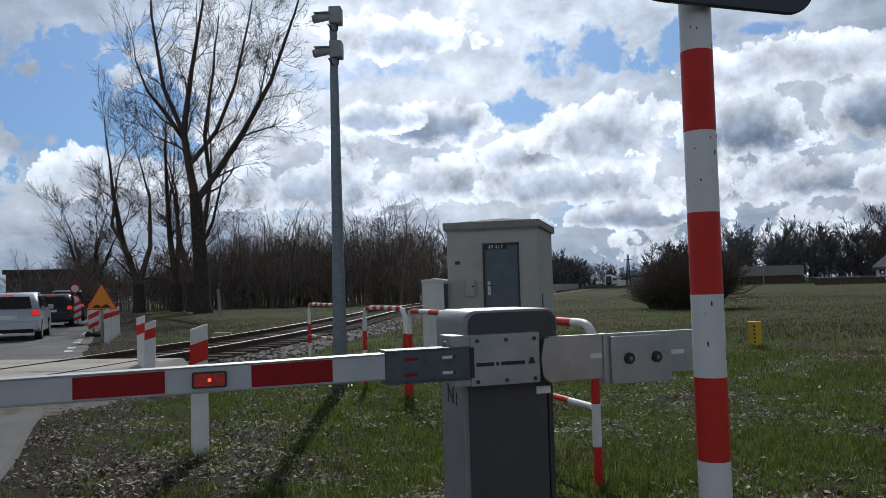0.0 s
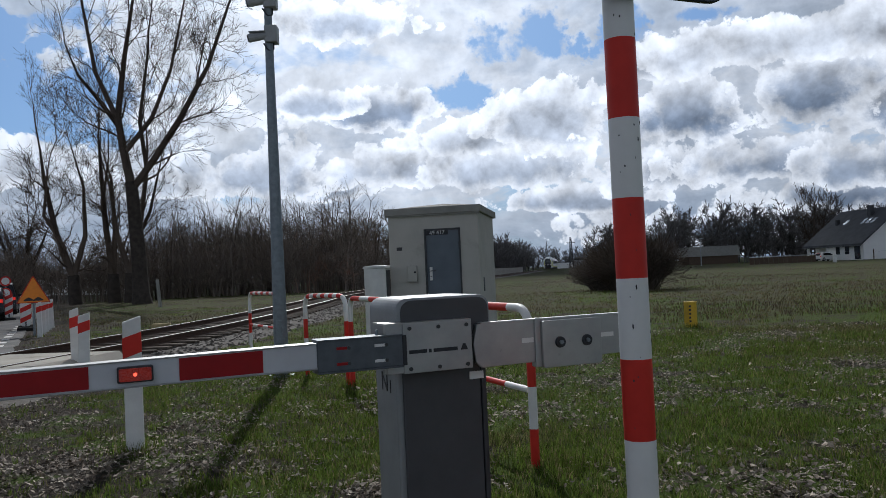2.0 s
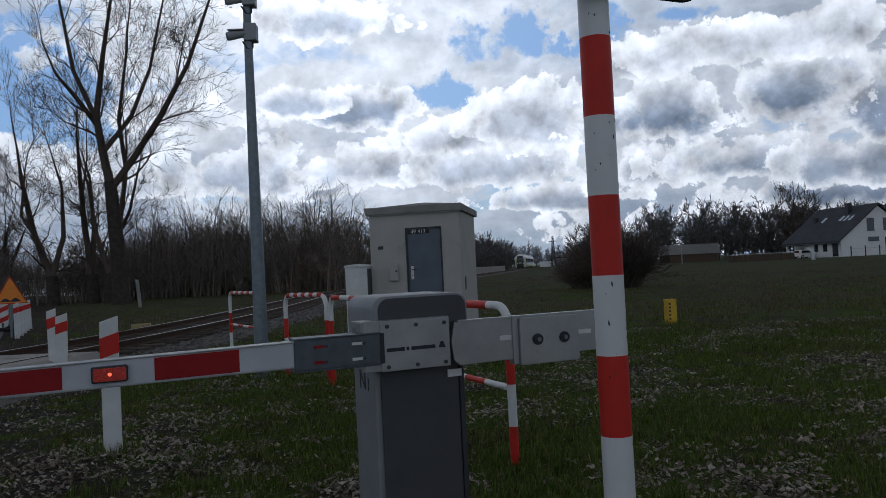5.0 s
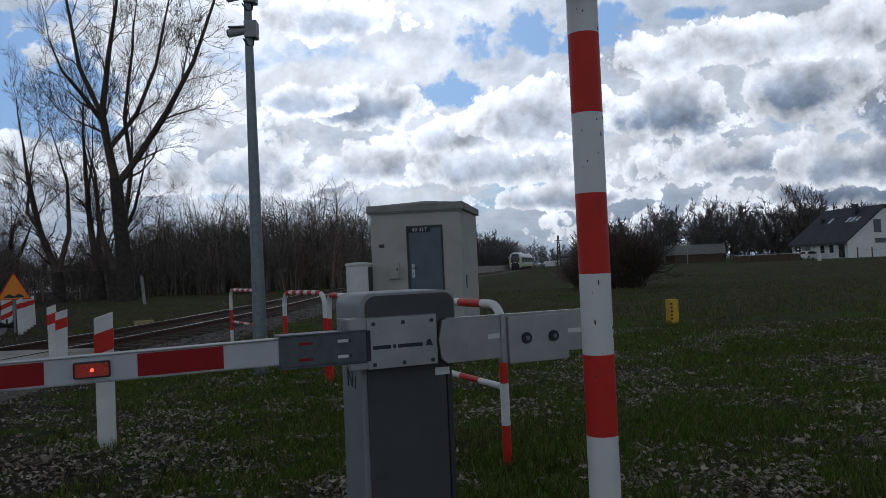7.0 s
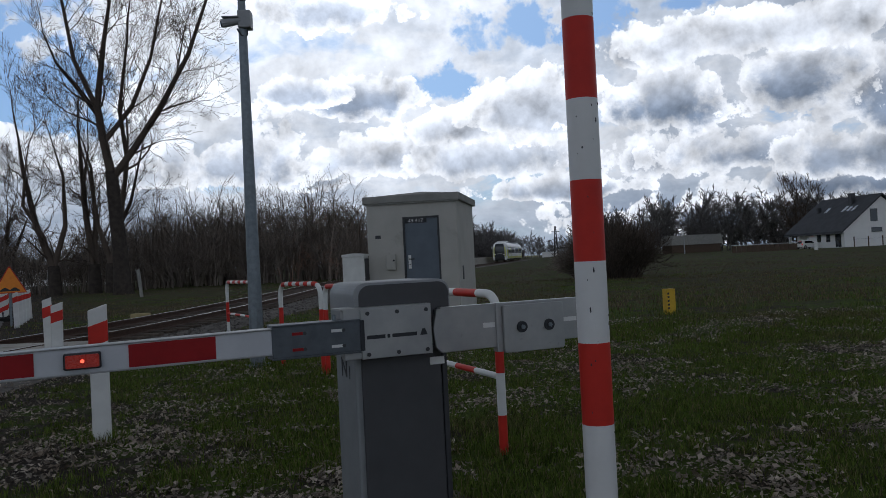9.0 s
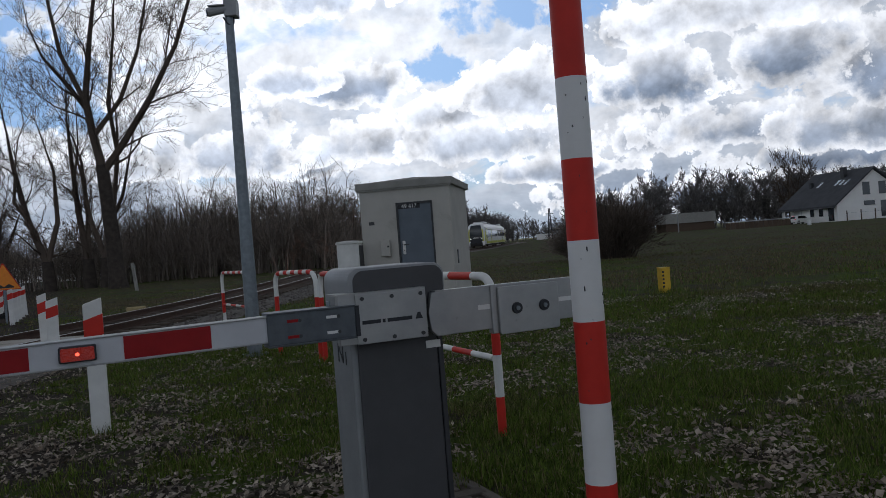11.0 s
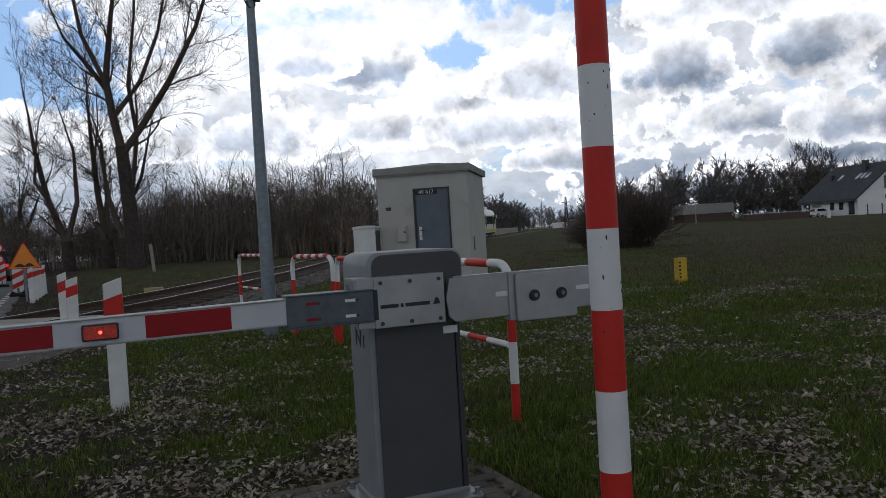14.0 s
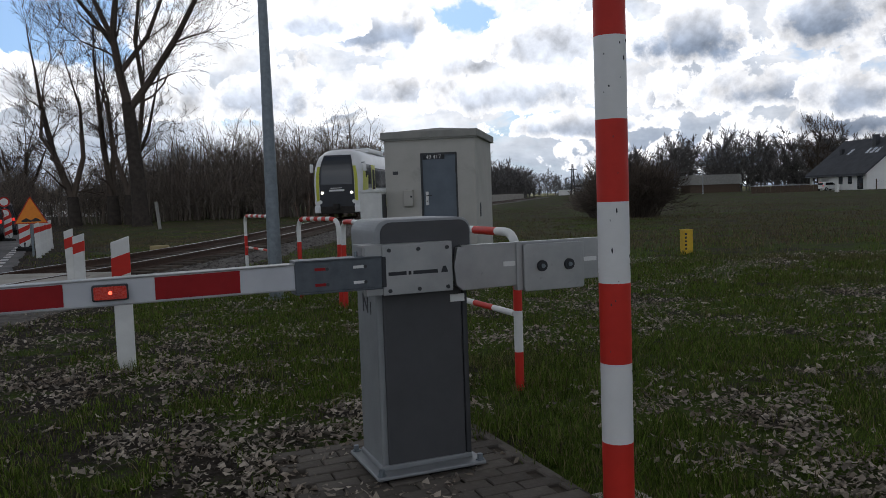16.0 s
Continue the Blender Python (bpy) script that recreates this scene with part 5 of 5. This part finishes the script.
def build_hedge_fence():
    top = thing("garden_fence", pose(51.5, 129, 0, 0, 0, 4), "dark low garden fence with grey rail", "fence")
    board = part("board", box(-0.36, 0.36, -0.05, 0.05, 0, 1.05), BROWN, top)
    for k in range(1, 14):
        again(board, pose(k * 0.95, k * 0.25, 0))
    part("rail", tube([(-0.4, 0, 1.2), (12.8, 3.3, 1.2)], 0.07, 6), CAMGREY, top)
    posts = thing("post_fence", pose(69, 124.5, 0, 0, 0, 9.4), "row of dark wooden fence posts before the house", "fence")
    p = part("post", tube([(0, 0, -0.1), (0, 0, 1.7)], 0.09, 8), BROWN, posts)
    for k in range(1, 11):
        again(p, pose(k * 2.6, 0, 0))
    part("wire", tube([(0, 0, 1.3), (26, 0, 1.3)], 0.015, 4), STEEL, posts)
    w = thing("marker_stone", pose(56.5, 112, 0), "white concrete marker post in the meadow", "marker post")
    part("stone", box(-0.22, 0.22, -0.22, 0.22, -0.1, 1.1, 0.04), WHITE_POST, w)
    lamp = thing("street_lamp", pose(53.0, 158, 0), "slim grey street lamp by a far lane", "street lamp")
    part("pole", tube([(0, 0, 0), (0, 0, 5.4)], [0.12, 0.07], 8), CAMGREY, lamp)
    part("head", box(-0.15, 0.7, -0.12, 0.12, 5.35, 5.5, 0.03), CAMGREY, lamp)
    barn = thing("barn", pose(59.5, 186, 0, 0, 0, 5), "low grey barn with a long roof before far trees", "barn")
    part("wall", box(0, 12, 0, 6, -0.1, 2.0), BROWN, barn)
    part("roof", prism([(-0.4, 1.9), (12.4, 1.9), (12.0, 4.2), (0.2, 4.2)], -0.5, 6.5), ROOFCONC, barn, "grey sheet roof")
    part("door", box(4, 6, -0.06, 0.0, 0, 1.8), BROWN, barn)


build_hedge_fence()


def build_far_track_side():
    pylon = thing("lattice_mast", pose(57.5, 335, 0), "distant lattice mast beside the railway", "mast")
    for x, y in ((-0.8, -0.8), (0.8, -0.8), (0.8, 0.8), (-0.8, 0.8)):
        part("leg", tube([(x, y, 0), (x * 0.25, y * 0.25, 13)], [0.22, 0.14], 5), DARKMETAL, pylon)
    for z in range(1, 12, 2):
        k, j = 0.8 * (1 - z / 13 * 0.75), 0.8 * (1 - (z + 1.6) / 13 * 0.75)
        part("brace", tube([(-k, -k, z), (j, -j, z + 1.6)], 0.1, 4), DARKMETAL, pylon)
        part("brace", tube([(k, -k, z), (-j, -j, z + 1.6)], 0.1, 4), DARKMETAL, pylon)
    part("cross_arm", box(-1.8, 1.8, -0.12, 0.12, 10.6, 10.85), DARKMETAL, pylon)
    wall = thing("platform_edge", pose(7.2, 133, 0, 0, 0, -11.3), "long pale concrete platform edge beside the track", "platform")
    part("edge", box(0, 1.2, 0, 70, 0, 1.3, 0.05), CONCRETE, wall)
    bridge = thing("low_building", pose(60, 345, 0, 0, 0, -10), "low grey building far down the line", "building")
    part("wall", box(0, 14, 0, 8, 0, 3.4), CAMGREY, bridge)
    part("roof", box(-0.6, 14.6, -0.6, 8.6, 3.4, 4.1), DARKMETAL, bridge)
    part("annexe", box(-7, 0, 1, 7, 0, 2.4), HOUSEWHITE, bridge)


build_far_track_side()


# ---- cars on the road ----
SILVER = mat("silver_car_paint", (0.45, 0.47, 0.50), (0.42, 0.44, 0.47), 3, 0.28, 0.6, bump=0)
BLACKCAR = mat("black_car_paint", (0.02, 0.021, 0.024), (0.016, 0.017, 0.02), 3, 0.25, 0.3, bump=0)
TAIL = mat("lit_tail_light", (0.85, 0.03, 0.02), (0.8, 0.03, 0.02), 4, 0.2, bump=0, glow=0.5)


def car(y, x, paint, label, tall=1.48, place=None):
    top = thing("car", place or ROAD @ pose(x, y, 0.035), label, "car", "" if place else "cars waiting on the road")
    side = [(0.0, 0.38), (0.02, 0.62), (0.10, 0.95), (0.42, tall - 0.10), (0.8, tall - 0.02), (1.6, tall), (2.3, tall - 0.05), (3.2, 0.98), (4.1, 0.85), (4.22, 0.6), (4.2, 0.3), (3.85, 0.26), (0.2, 0.26)]

    def shell(width, outline, taper):
        bm = bmesh.new()
        rows = []
        for u in (-1, -0.86, 0.86, 1):
            rows.append([bm.verts.new((u * width / 2 * (1 - taper * max(0, z - 0.9)), yy + (0.05 if abs(u) == 1 else 0) * (1 if yy < 2 else -1), z - (0.03 if abs(u) == 1 else 0) * (z > 0.5))) for yy, z in outline])
        n = len(outline)
        for a, b in zip(rows, rows[1:]):
            for k in range(n):
                bm.faces.new((a[k], a[(k + 1) % n], b[(k + 1) % n], b[k]))
        bm.faces.new(rows[0][::-1])
        bm.faces.new(rows[-1])
        bmesh.ops.recalc_face_normals(bm, faces=list(bm.faces))
        return bm
    part("body", shell(1.76, side, 0.28), paint, top, smooth=True)
    # glass, set a little proud
    rear = bmesh.new()
    v = [rear.verts.new(p) for p in ((-0.66, 0.085, 0.98), (0.66, 0.085, 0.98), (0.56, 0.36, tall - 0.14), (-0.56, 0.36, tall - 0.14))]
    rear.faces.new(v)
    bmesh.ops.solidify(rear, geom=list(rear.faces), thickness=0.03)
    part("rear_window", rear, GLASS, top, "dark rear window")
    for s in (-1, 1):
        win = bmesh.new()
        w0, w1 = 0.88 * (1 - 0.28 * 0.08) + 0.006, 0.88 * (1 - 0.28 * (tall - 1.0)) + 0.006
        v = [win.verts.new(p) for p in ((s * w0, 0.6, 0.98), (s * w0, 2.9, 0.98), (s * w1, 2.25, tall - 0.12), (s * w1, 0.75, tall - 0.12))]
        win.faces.new(v)
        bmesh.ops.solidify(win, geom=list(win.faces), thickness=0.012)
        part("side_window", win, GLASS, top)
        part("tail_light", box(s * 0.76 - 0.10, s * 0.76 + 0.10, -0.005, 0.16, 0.76, 0.92, 0.03), TAIL, top, "glowing red tail light")
        part("mirror", box(s * 0.98 - 0.09, s * 0.98 + 0.09, 2.6, 2.75, 0.92, 1.06, 0.03), paint, top)
        for yy in (0.72, 3.35):
            wheel = part("wheel", tube([(s * 0.70, yy, 0.31), (s * 0.885, yy, 0.31)], 0.315, 20), RUBBER, top)
            part("rim", tube([(s * 0.88, yy, 0.31), (s * 0.895, yy, 0.31)], 0.2, 14), ALU, wheel)
    part("bumper", box(-0.82, 0.82, -0.05, 0.2, 0.30, 0.60, 0.05), paint, top)
    part("lower_trim", box(-0.7, 0.7, -0.06, 0.1, 0.24, 0.36, 0.02), RUBBER, top)
    part("number_plate", box(-0.26, 0.26, -0.03, 0.035, 0.66, 0.77), WHITE, top, "white number plate")
    part("high_brake_light", box(-0.15, 0.15, 0.36, 0.42, tall - 0.11, tall - 0.085), TAIL, top)


car(0, 0, WHITE, "white car parked under the porch of the house", 1.5, pose(67.0, 139.0, 0, 0, 0, -70))
car(20.6, -2.35, SILVER, "silver hatchback waiting with its brake lights on")
car(31.5, -2.0, BLACKCAR, "dark estate car waiting behind others", 1.46)
car(40.5, -1.9, BLACKCAR, "black off-road car waiting in the queue", 1.7)


# ---- signs and roadworks ----
def build_warning_sign():
    top = thing("warning_sign", pose(-11.12, 22.6, 0, 0, 0, 25), "orange triangular warning sign for an uneven road", "road sign")
    part("post", tube([(0, 0.03, -0.1), (0, 0.03, 1.6)], 0.03, 10), STEEL, top)
    tri = lambda h, z0: [(-h / 2, z0), (h / 2, z0), (h * 0.02, z0 + h * 0.866), (-h * 0.02, z0 + h * 0.866)]
    part("border", prism(tri(0.85, 0.93), -0.012, 0.008, 0.004), RED, top, "thin red border")
    face = part("face", prism(tri(0.775, 0.95), -0.016, -0.010), ORANGE, top, "orange face")
    hump = [(-0.24, 0.985)]
    for i in range(17):
        u = -0.24 + 0.48 * i / 16
        hump.append((u, 1.02 + 0.065 * abs(math.sin(math.pi * (u + 0.24) / 0.24)) ** 1.5))
    hump.append((0.24, 0.985))
    part("pictogram", prism(hump[::-1], -0.019, -0.015), BLACK, face, "black humps")


build_warning_sign()


def work_barrier(x, y, yaw):
    top = thing("works_barrier", pose(x, y, 0, 0, 0, yaw), "white works barrier with red slanting stripes", "barrier", "roadworks barriers")
    part("board", prism(rounded(-0.15, 0.15, 0.15, 1.15, 0.1), -0.02, 0.02, 0.005), WHITE_POST, top)
    for k in range(3):
        z = 0.25 + k * 0.32
        part("stripe", prism([(-0.152, z), (0.152, z + 0.14), (0.152, z + 0.29), (-0.152, z + 0.15)], -0.023, 0.023), RED, top)
    part("foot", box(-0.25, 0.25, -0.2, 0.2, 0, 0.12, 0.02), RUBBER, top)
    part("stem", box(-0.03, 0.03, -0.02, 0.02, 0.1, 0.3), DARKMETAL, top)


for _k, (_x, _y) in enumerate(((-12.9, 25.6), (-13.6, 27.0), (-18.2, 34.5), (-19.0, 35.6), (-19.9, 37.0))):
    work_barrier(_x, _y, 25 + _k * 3)


def build_works():
    top = thing("works_sign", pose(-20.2, 38.0, 0, 0, 0, 25), "pair of round road signs on one post by the roadworks", "road sign")
    part("post", tube([(0, 0, 0), (0, 0, 2.0)], 0.03, 8), STEEL, top)
    for z in (1.75, 1.2):
        d = part("disc", tube([(0, -0.02, z), (0, -0.035, z)], 0.24, 24), RED, top)
        part("face", tube([(0, -0.036, z), (0, -0.04, z)], 0.17, 24), WHITE, d)
    post = thing("concrete_post", pose(-15.4, 45, 0, 0, -5, 0), "leaning grey concrete post at the thicket's edge", "post")
    part("post", box(-0.08, 0.08, -0.08, 0.08, -0.1, 1.55, 0.02), ROOFCONC, post)
    block = thing("track_marker", pose(-7.6, 22.6, 0.0, 0, 0, 10), "small yellowish track-side block", "marker")
    part("block", box(-0.25, 0.25, -0.12, 0.12, 0, 0.2, 0.03), YELLOW2, block)


YELLOW2 = mat("faded_yellow", (0.40, 0.33, 0.17), (0.32, 0.26, 0.14), 8, 0.8)
build_works()


def far_building(x, y, yaw, w, d, h, wall, roof, label, ridge=0.0):
    top = thing("far_building", pose(x, y, 0, 0, 0, yaw), label, "building")
    part("wall", box(0, w, 0, d, -0.1, h), wall, top)
    if ridge:
        part("roof", prism([(-0.4, h), (w + 0.4, h), (w / 2, h + ridge)], -0.4, d + 0.4), roof, top)
    else:
        part("roof", box(-0.3, w + 0.3, -0.3, d + 0.3, h, h + 0.5), roof, top)
    n = max(2, int(w / 2.2))
    for k in range(n):
        x0 = w * (k + 0.3) / n
        part("window", box(x0, x0 + w / n * 0.45, -0.05, 0.02, h * 0.35, h * 0.75), GLASS, top)


far_building(-54, 86, 20, 9, 8, 4.1, BROWN, DARKMETAL, "dark flat-roofed building beyond the roadworks")
far_building(-66, 80, 24, 9, 7, 2.6, HOUSEWHITE, ROOFTILE, "pale house beside the road", 1.6)
far_building(-58, 128, 10, 10, 8, 3.0, HOUSEWHITE, ROOFTILE, "white house with grey roof far behind the trees", 2.6)
far_building(-82, 150, 15, 12, 8, 3.0, HOUSEWHITE, BROWN, "pale village house far behind the trees", 2.8)


# ---- train ----
TRAINWHITE = mat("train_white", (0.78, 0.78, 0.77), (0.72, 0.72, 0.71), 2, 0.3, bump=0.0)
TRAINGREEN = mat("train_yellow_green", (0.55, 0.56, 0.06), (0.50, 0.51, 0.05), 3, 0.35, bump=0.0)
UNDER = mat("underframe_grime", (0.05, 0.046, 0.042), (0.035, 0.032, 0.03), 6, 0.8, bump=0.2)
HEADLIGHT = mat("headlight", (1.0, 0.95, 0.8), (1.0, 0.95, 0.8), 3, 0.2, bump=0, glow=1.2)
CAR_LEN, TRAIN_SPEED, FRONT_END = 21.0, 15.85, 48.35


def train_section(inset=0.0):
    """Half outline of the body's cross section, from the sill to the crown."""
    return [(1.38 - inset, 0.55), (1.44 - inset, 1.0), (1.44 - inset, 2.35), (1.36 - inset, 3.05), (1.2 - inset, 3.5), (0.85 - inset * 0.5, 3.78 - inset), (0.4, 3.88 - inset), (0.0, 3.9 - inset)]


def loft(stations, closed=True):
    """A body lofted through sections: (y, scale of x, foot, crown)."""
    half = train_section()
    full = [(-x, z) for x, z in half[:-1]] + half[::-1]
    bm, rings = bmesh.new(), []
    for y, sx, z0, z1 in stations:
        rings.append([bm.verts.new((x * sx, y, z0 + (z - 0.55) / 3.35 * (z1 - z0))) for x, z in full])
    for a, b in zip(rings, rings[1:]):
        for k in range(len(full)):
            bm.faces.new((a[k], a[(k + 1) % len(full)], b[(k + 1) % len(full)], b[k]))
    bm.faces.new(rings[0])
    bm.faces.new(rings[-1][::-1])
    bmesh.ops.recalc_face_normals(bm, faces=list(bm.faces))
    return bm


def build_car(front):
    top = thing("railcar", Matrix(), "white and yellow-green diesel railcar with black windows", "train", "cars of the train")
    L = CAR_LEN
    # y runs back from the nose at y = 0
    nose = [(0.0, 0.80, 0.75, 2.6), (0.12, 0.90, 0.6, 3.1), (0.5, 0.97, 0.55, 3.6), (1.1, 1.0, 0.55, 3.86), (1.8, 1.0, 0.55, 3.9)]
    part("body", loft(nose + [(L - 0.3, 1.0, 0.55, 3.9), (L, 0.98, 0.6, 3.85)]), TRAINWHITE, top, smooth=True)
    # windscreen and the black mask
    def nose_y(z):
        return float(np.interp(z, [0.75, 1.9, 2.6, 3.1, 3.6, 3.86], [0.0, 0.0, 0.02, 0.12, 0.5, 1.1]))
    def facing(x0, x1, z0, z1, lift, taper=0.0):
        """A curved panel on the sloping front: half widths follow the nose inwards."""
        bm, rows = bmesh.new(), []
        for k in range(13):
            z = z0 + (z1 - z0) * k / 12
            f = 1 - taper * max(0.0, (z - 2.0) / 1.4) ** 2
            rows.append([[bm.verts.new((x * f, nose_y(z) - d, z)) for x in (x0, (x0 + x1) / 2, x1)] for d in (lift, -0.3)])
        for a, b in zip(rows, rows[1:]):
            for w in (0, 1):
                for k in (0, 1):
                    bm.faces.new((a[w][k], a[w][k + 1], b[w][k + 1], b[w][k]))
            for k in (0, 2):
                bm.faces.new((a[0][k], a[1][k], b[1][k], b[0][k]))
        for r in (rows[0], rows[-1]):
            for k in (0, 1):
                bm.faces.new((r[0][k], r[0][k + 1], r[1][k + 1], r[1][k]))
        bmesh.ops.recalc_face_normals(bm, faces=list(bm.faces))
        return bm
    part("front_mask", facing(-0.97, 0.97, 0.62, 3.52, 0.035, 0.2), BLACK, top, "black front mask", True)
    part("windscreen", facing(-0.88, 0.88, 1.9, 3.42, 0.05, 0.2), GLASS, top, "dark windscreen", True)
    for s in (-1, 1):
        part("front_band", facing(s * 1.0, s * 1.16, 1.0, 2.9, 0.03, 0.22), TRAINGREEN, top, "yellow-green corner band", True)
        part("corner_skirt", box(s * 1.12 - 0.17, s * 1.12 + 0.17, -0.08, 0.5, 0.35, 0.75, 0.05), TRAINWHITE, top)
    part("bumper", box(-0.93, 0.93, -0.1, 0.5, 0.3, 0.7, 0.05), UNDER, top)
    part("coupler", box(-0.14, 0.14, -0.5, 0.1, 0.55, 0.85, 0.04), UNDER, top)
    bars = bmesh.new()
    box(-0.42, 0.42, -0.075, -0.055, 1.52, 1.62, bm=bars)
    box(-0.35, 0.3, -0.075, -0.055, 1.68, 1.72, bm=bars)
    part("number_bar", bars, WHITE, top, "white bars of the unit number")
    for s in (-1, 1):
        part("headlight", tube([(s * 0.82, 0.10, 1.45), (s * 0.82, -0.07, 1.45)], 0.08, 14), HEADLIGHT, top)
        part("lower_light", tube([(s * 0.95, 0.1, 0.95), (s * 0.95, -0.06, 0.95)], 0.11, 12), TRAINWHITE, top)
        part("corner_band", loft_side(s, 0.25, 1.35, 1.05, 2.75), TRAINGREEN, top, "yellow-green corner band")
        part("mirror", box(s * 1.5 - 0.09, s * 1.5 + 0.09, 0.35, 0.5, 2.6, 3.05, 0.03), TRAINWHITE, top)
        part("mirror_arm", tube([(s * 1.3, 0.55, 3.08), (s * 1.5, 0.42, 3.08)], 0.025, 6), BLACK, top)
        part("cab_window", box(s * 1.438 - 0.012, s * 1.438 + 0.012, 1.0, 2.4, 1.9, 3.0, 0.01), GLASS, top, m=pose(0, 0, 0))
        x = s * 1.438
        for a, b in ((3.6, 5.4), (5.5, 7.2), (7.3, 9.0), (11.0, 12.8), (12.9, 14.7), (14.8, 16.6), (16.7, 18.3), (18.4, 20.2)):
            part("window", box(x - 0.014, x + 0.014, a, b, 1.75, 2.75, 0.01), GLASS, top)
        for a in (2.55, 9.4):
            door = part("door", box(x - 0.02, x + 0.02, a, a + 1.35 * 0.7, 0.6, 3.0, 0.01), TRAINGREEN, top, "yellow-green door")
            part("door_glass", box(x - 0.026, x + 0.026, a + 0.15, a + 0.8, 1.4, 2.75, 0.01), GLASS, door)
        part("window_band", box(x - 0.009, x + 0.009, 0.95, L - 0.35, 1.68, 2.85), BLACK, top)
        part("side_band", box(x - 0.008, x + 0.008, 1.5, L - 0.4, 0.62, 1.0), TRAINGREEN, top)
        part("skirt", box(s * 1.32 - 0.03, s * 1.32 + 0.03, 4.5, L - 4.5, 0.25, 0.6), UNDER, top)
    part("roof_unit", box(-0.9, 0.9, 5.0, 9.5, 3.85, 4.12, 0.06), TRAINWHITE, top)
    part("roof_unit", box(-0.85, 0.85, 12.5, 15.0, 3.85, 4.08, 0.06), CAMGREY, top)
    part("underframe", box(-1.15, 1.15, 0.6, L - 0.3, 0.35, 0.62), UNDER, top)
    for y in (2.6, L - 2.6):
        bogie = part("bogie", box(-1.1, 1.1, y - 1.5, y + 1.5, 0.3, 0.55, 0.05), UNDER, top)
        for dy in (-1.0, 1.0):
            part("axle", tube([(-0.8, y + dy, 0.42), (0.8, y + dy, 0.42)], 0.07, 8), UNDER, bogie)
            for s in (-1, 1):
                part("wheel", tube([(s * 0.70, y + dy, 0.42), (s * 0.82, y + dy, 0.42)], 0.42, 18), RUST, bogie)
    if not front:
        part("gangway", box(-0.7, 0.7, L, L + 0.5, 0.8, 3.2, 0.05), RUBBER, top)
    return top


def loft_side(s, y0, y1, z0, z1):
    """A curved strip on the corner of the nose."""
    bm = bmesh.new()
    rows = []
    for i in range(7):
        z = z0 + (z1 - z0) * i / 6
        row = []
        for j in range(5):
            y = y0 + (y1 - y0) * j / 4 + 0.25 * (i / 6)
            half = float(np.interp(z, [0.55, 1.0, 2.35, 3.05, 3.5], [1.38, 1.44, 1.44, 1.36, 1.2])) * float(np.interp(y, [0, 0.12, 0.5, 1.1], [0.80, 0.90, 0.97, 1.0]))
            row.append((bm.verts.new((s * (half + 0.02), y, z)), bm.verts.new((s * (half - 0.05), y, z))))
        rows.append(row)
    for a, b in zip(rows, rows[1:]):
        for k in range(4):
            for w in (0, 1):
                bm.faces.new((a[k][w], a[k + 1][w], b[k + 1][w], b[k][w]))
    bmesh.ops.recalc_face_normals(bm, faces=list(bm.faces))
    return bm


TRAIN_CARS = [build_car(True), build_car(False)]


# ---- the cloud that covers the sun ----
CLOUD_UP, CLOUD_SPEED = 1500.0, 36.0


def build_cloud():
    top = thing("drifting_cloud", Matrix(), "grey cumulus cloud drifting across the sun", "cloud")
    rng = random.Random(90)
    bm = bmesh.new()
    for k in range(280):
        x, y = rng.uniform(-260, 260), rng.uniform(0, 680)
        r = rng.uniform(46, 90)
        if y < 110:
            r *= 0.55 + y / 250
        bmesh.ops.create_icosphere(bm, subdivisions=1, radius=r, matrix=Matrix.Translation((x, y + r, rng.uniform(-18, 28))) @ Matrix.Diagonal((1, 1, 0.5, 1)))
    part("billows", bm, CLOUDGREY, top, smooth=True)
    return top


CLOUDGREY = mat("cloud_grey", (0.8, 0.8, 0.8), (0.7, 0.7, 0.72), 0.02, 1.0, bump=0)
CLOUD = build_cloud()


# ---- motion ----
def motions():
    """The train runs along the curved track at a steady pace; a cloud drifts over the sun."""
    for k, car in enumerate(TRAIN_CARS):
        rows = []
        for i in range(33):
            t = i * 0.5
            nose = FRONT_END + (16.0 - t) * TRAIN_SPEED
            # the second car runs turned about, its cab at the rear
            a, b = nose + k * (CAR_LEN + 0.5) + 2.6, nose + k * (CAR_LEN + 0.5) + CAR_LEN - 2.6
            p, _ = on_track(a)
            q, _ = on_track(b)
            d = (q - p).normalized()
            yaw = math.degrees(math.atan2(-d.x, d.y))
            base = p - d * 2.6
            if k == 0:
                m = pose(base.x, base.y, RAIL_TOP, 0, 0, yaw)
            else:
                end = base + d * CAR_LEN
                m = pose(end.x, end.y, RAIL_TOP, 0, 0, yaw + 180)
            rows.append((t, m))
        walk(car, rows)
    along = CLOUD_UP / math.tan(radians(SUN_UP))
    rows = []
    for t in (0.0, 4.0, 8.0, 12.0, 16.0):
        edge = 9.0 + (3.8 - t) * CLOUD_SPEED
        rows.append((t, pose(-along * math.tan(radians(SUN_YAW)), along + edge, CLOUD_UP)))
    walk(CLOUD, rows)

motions()
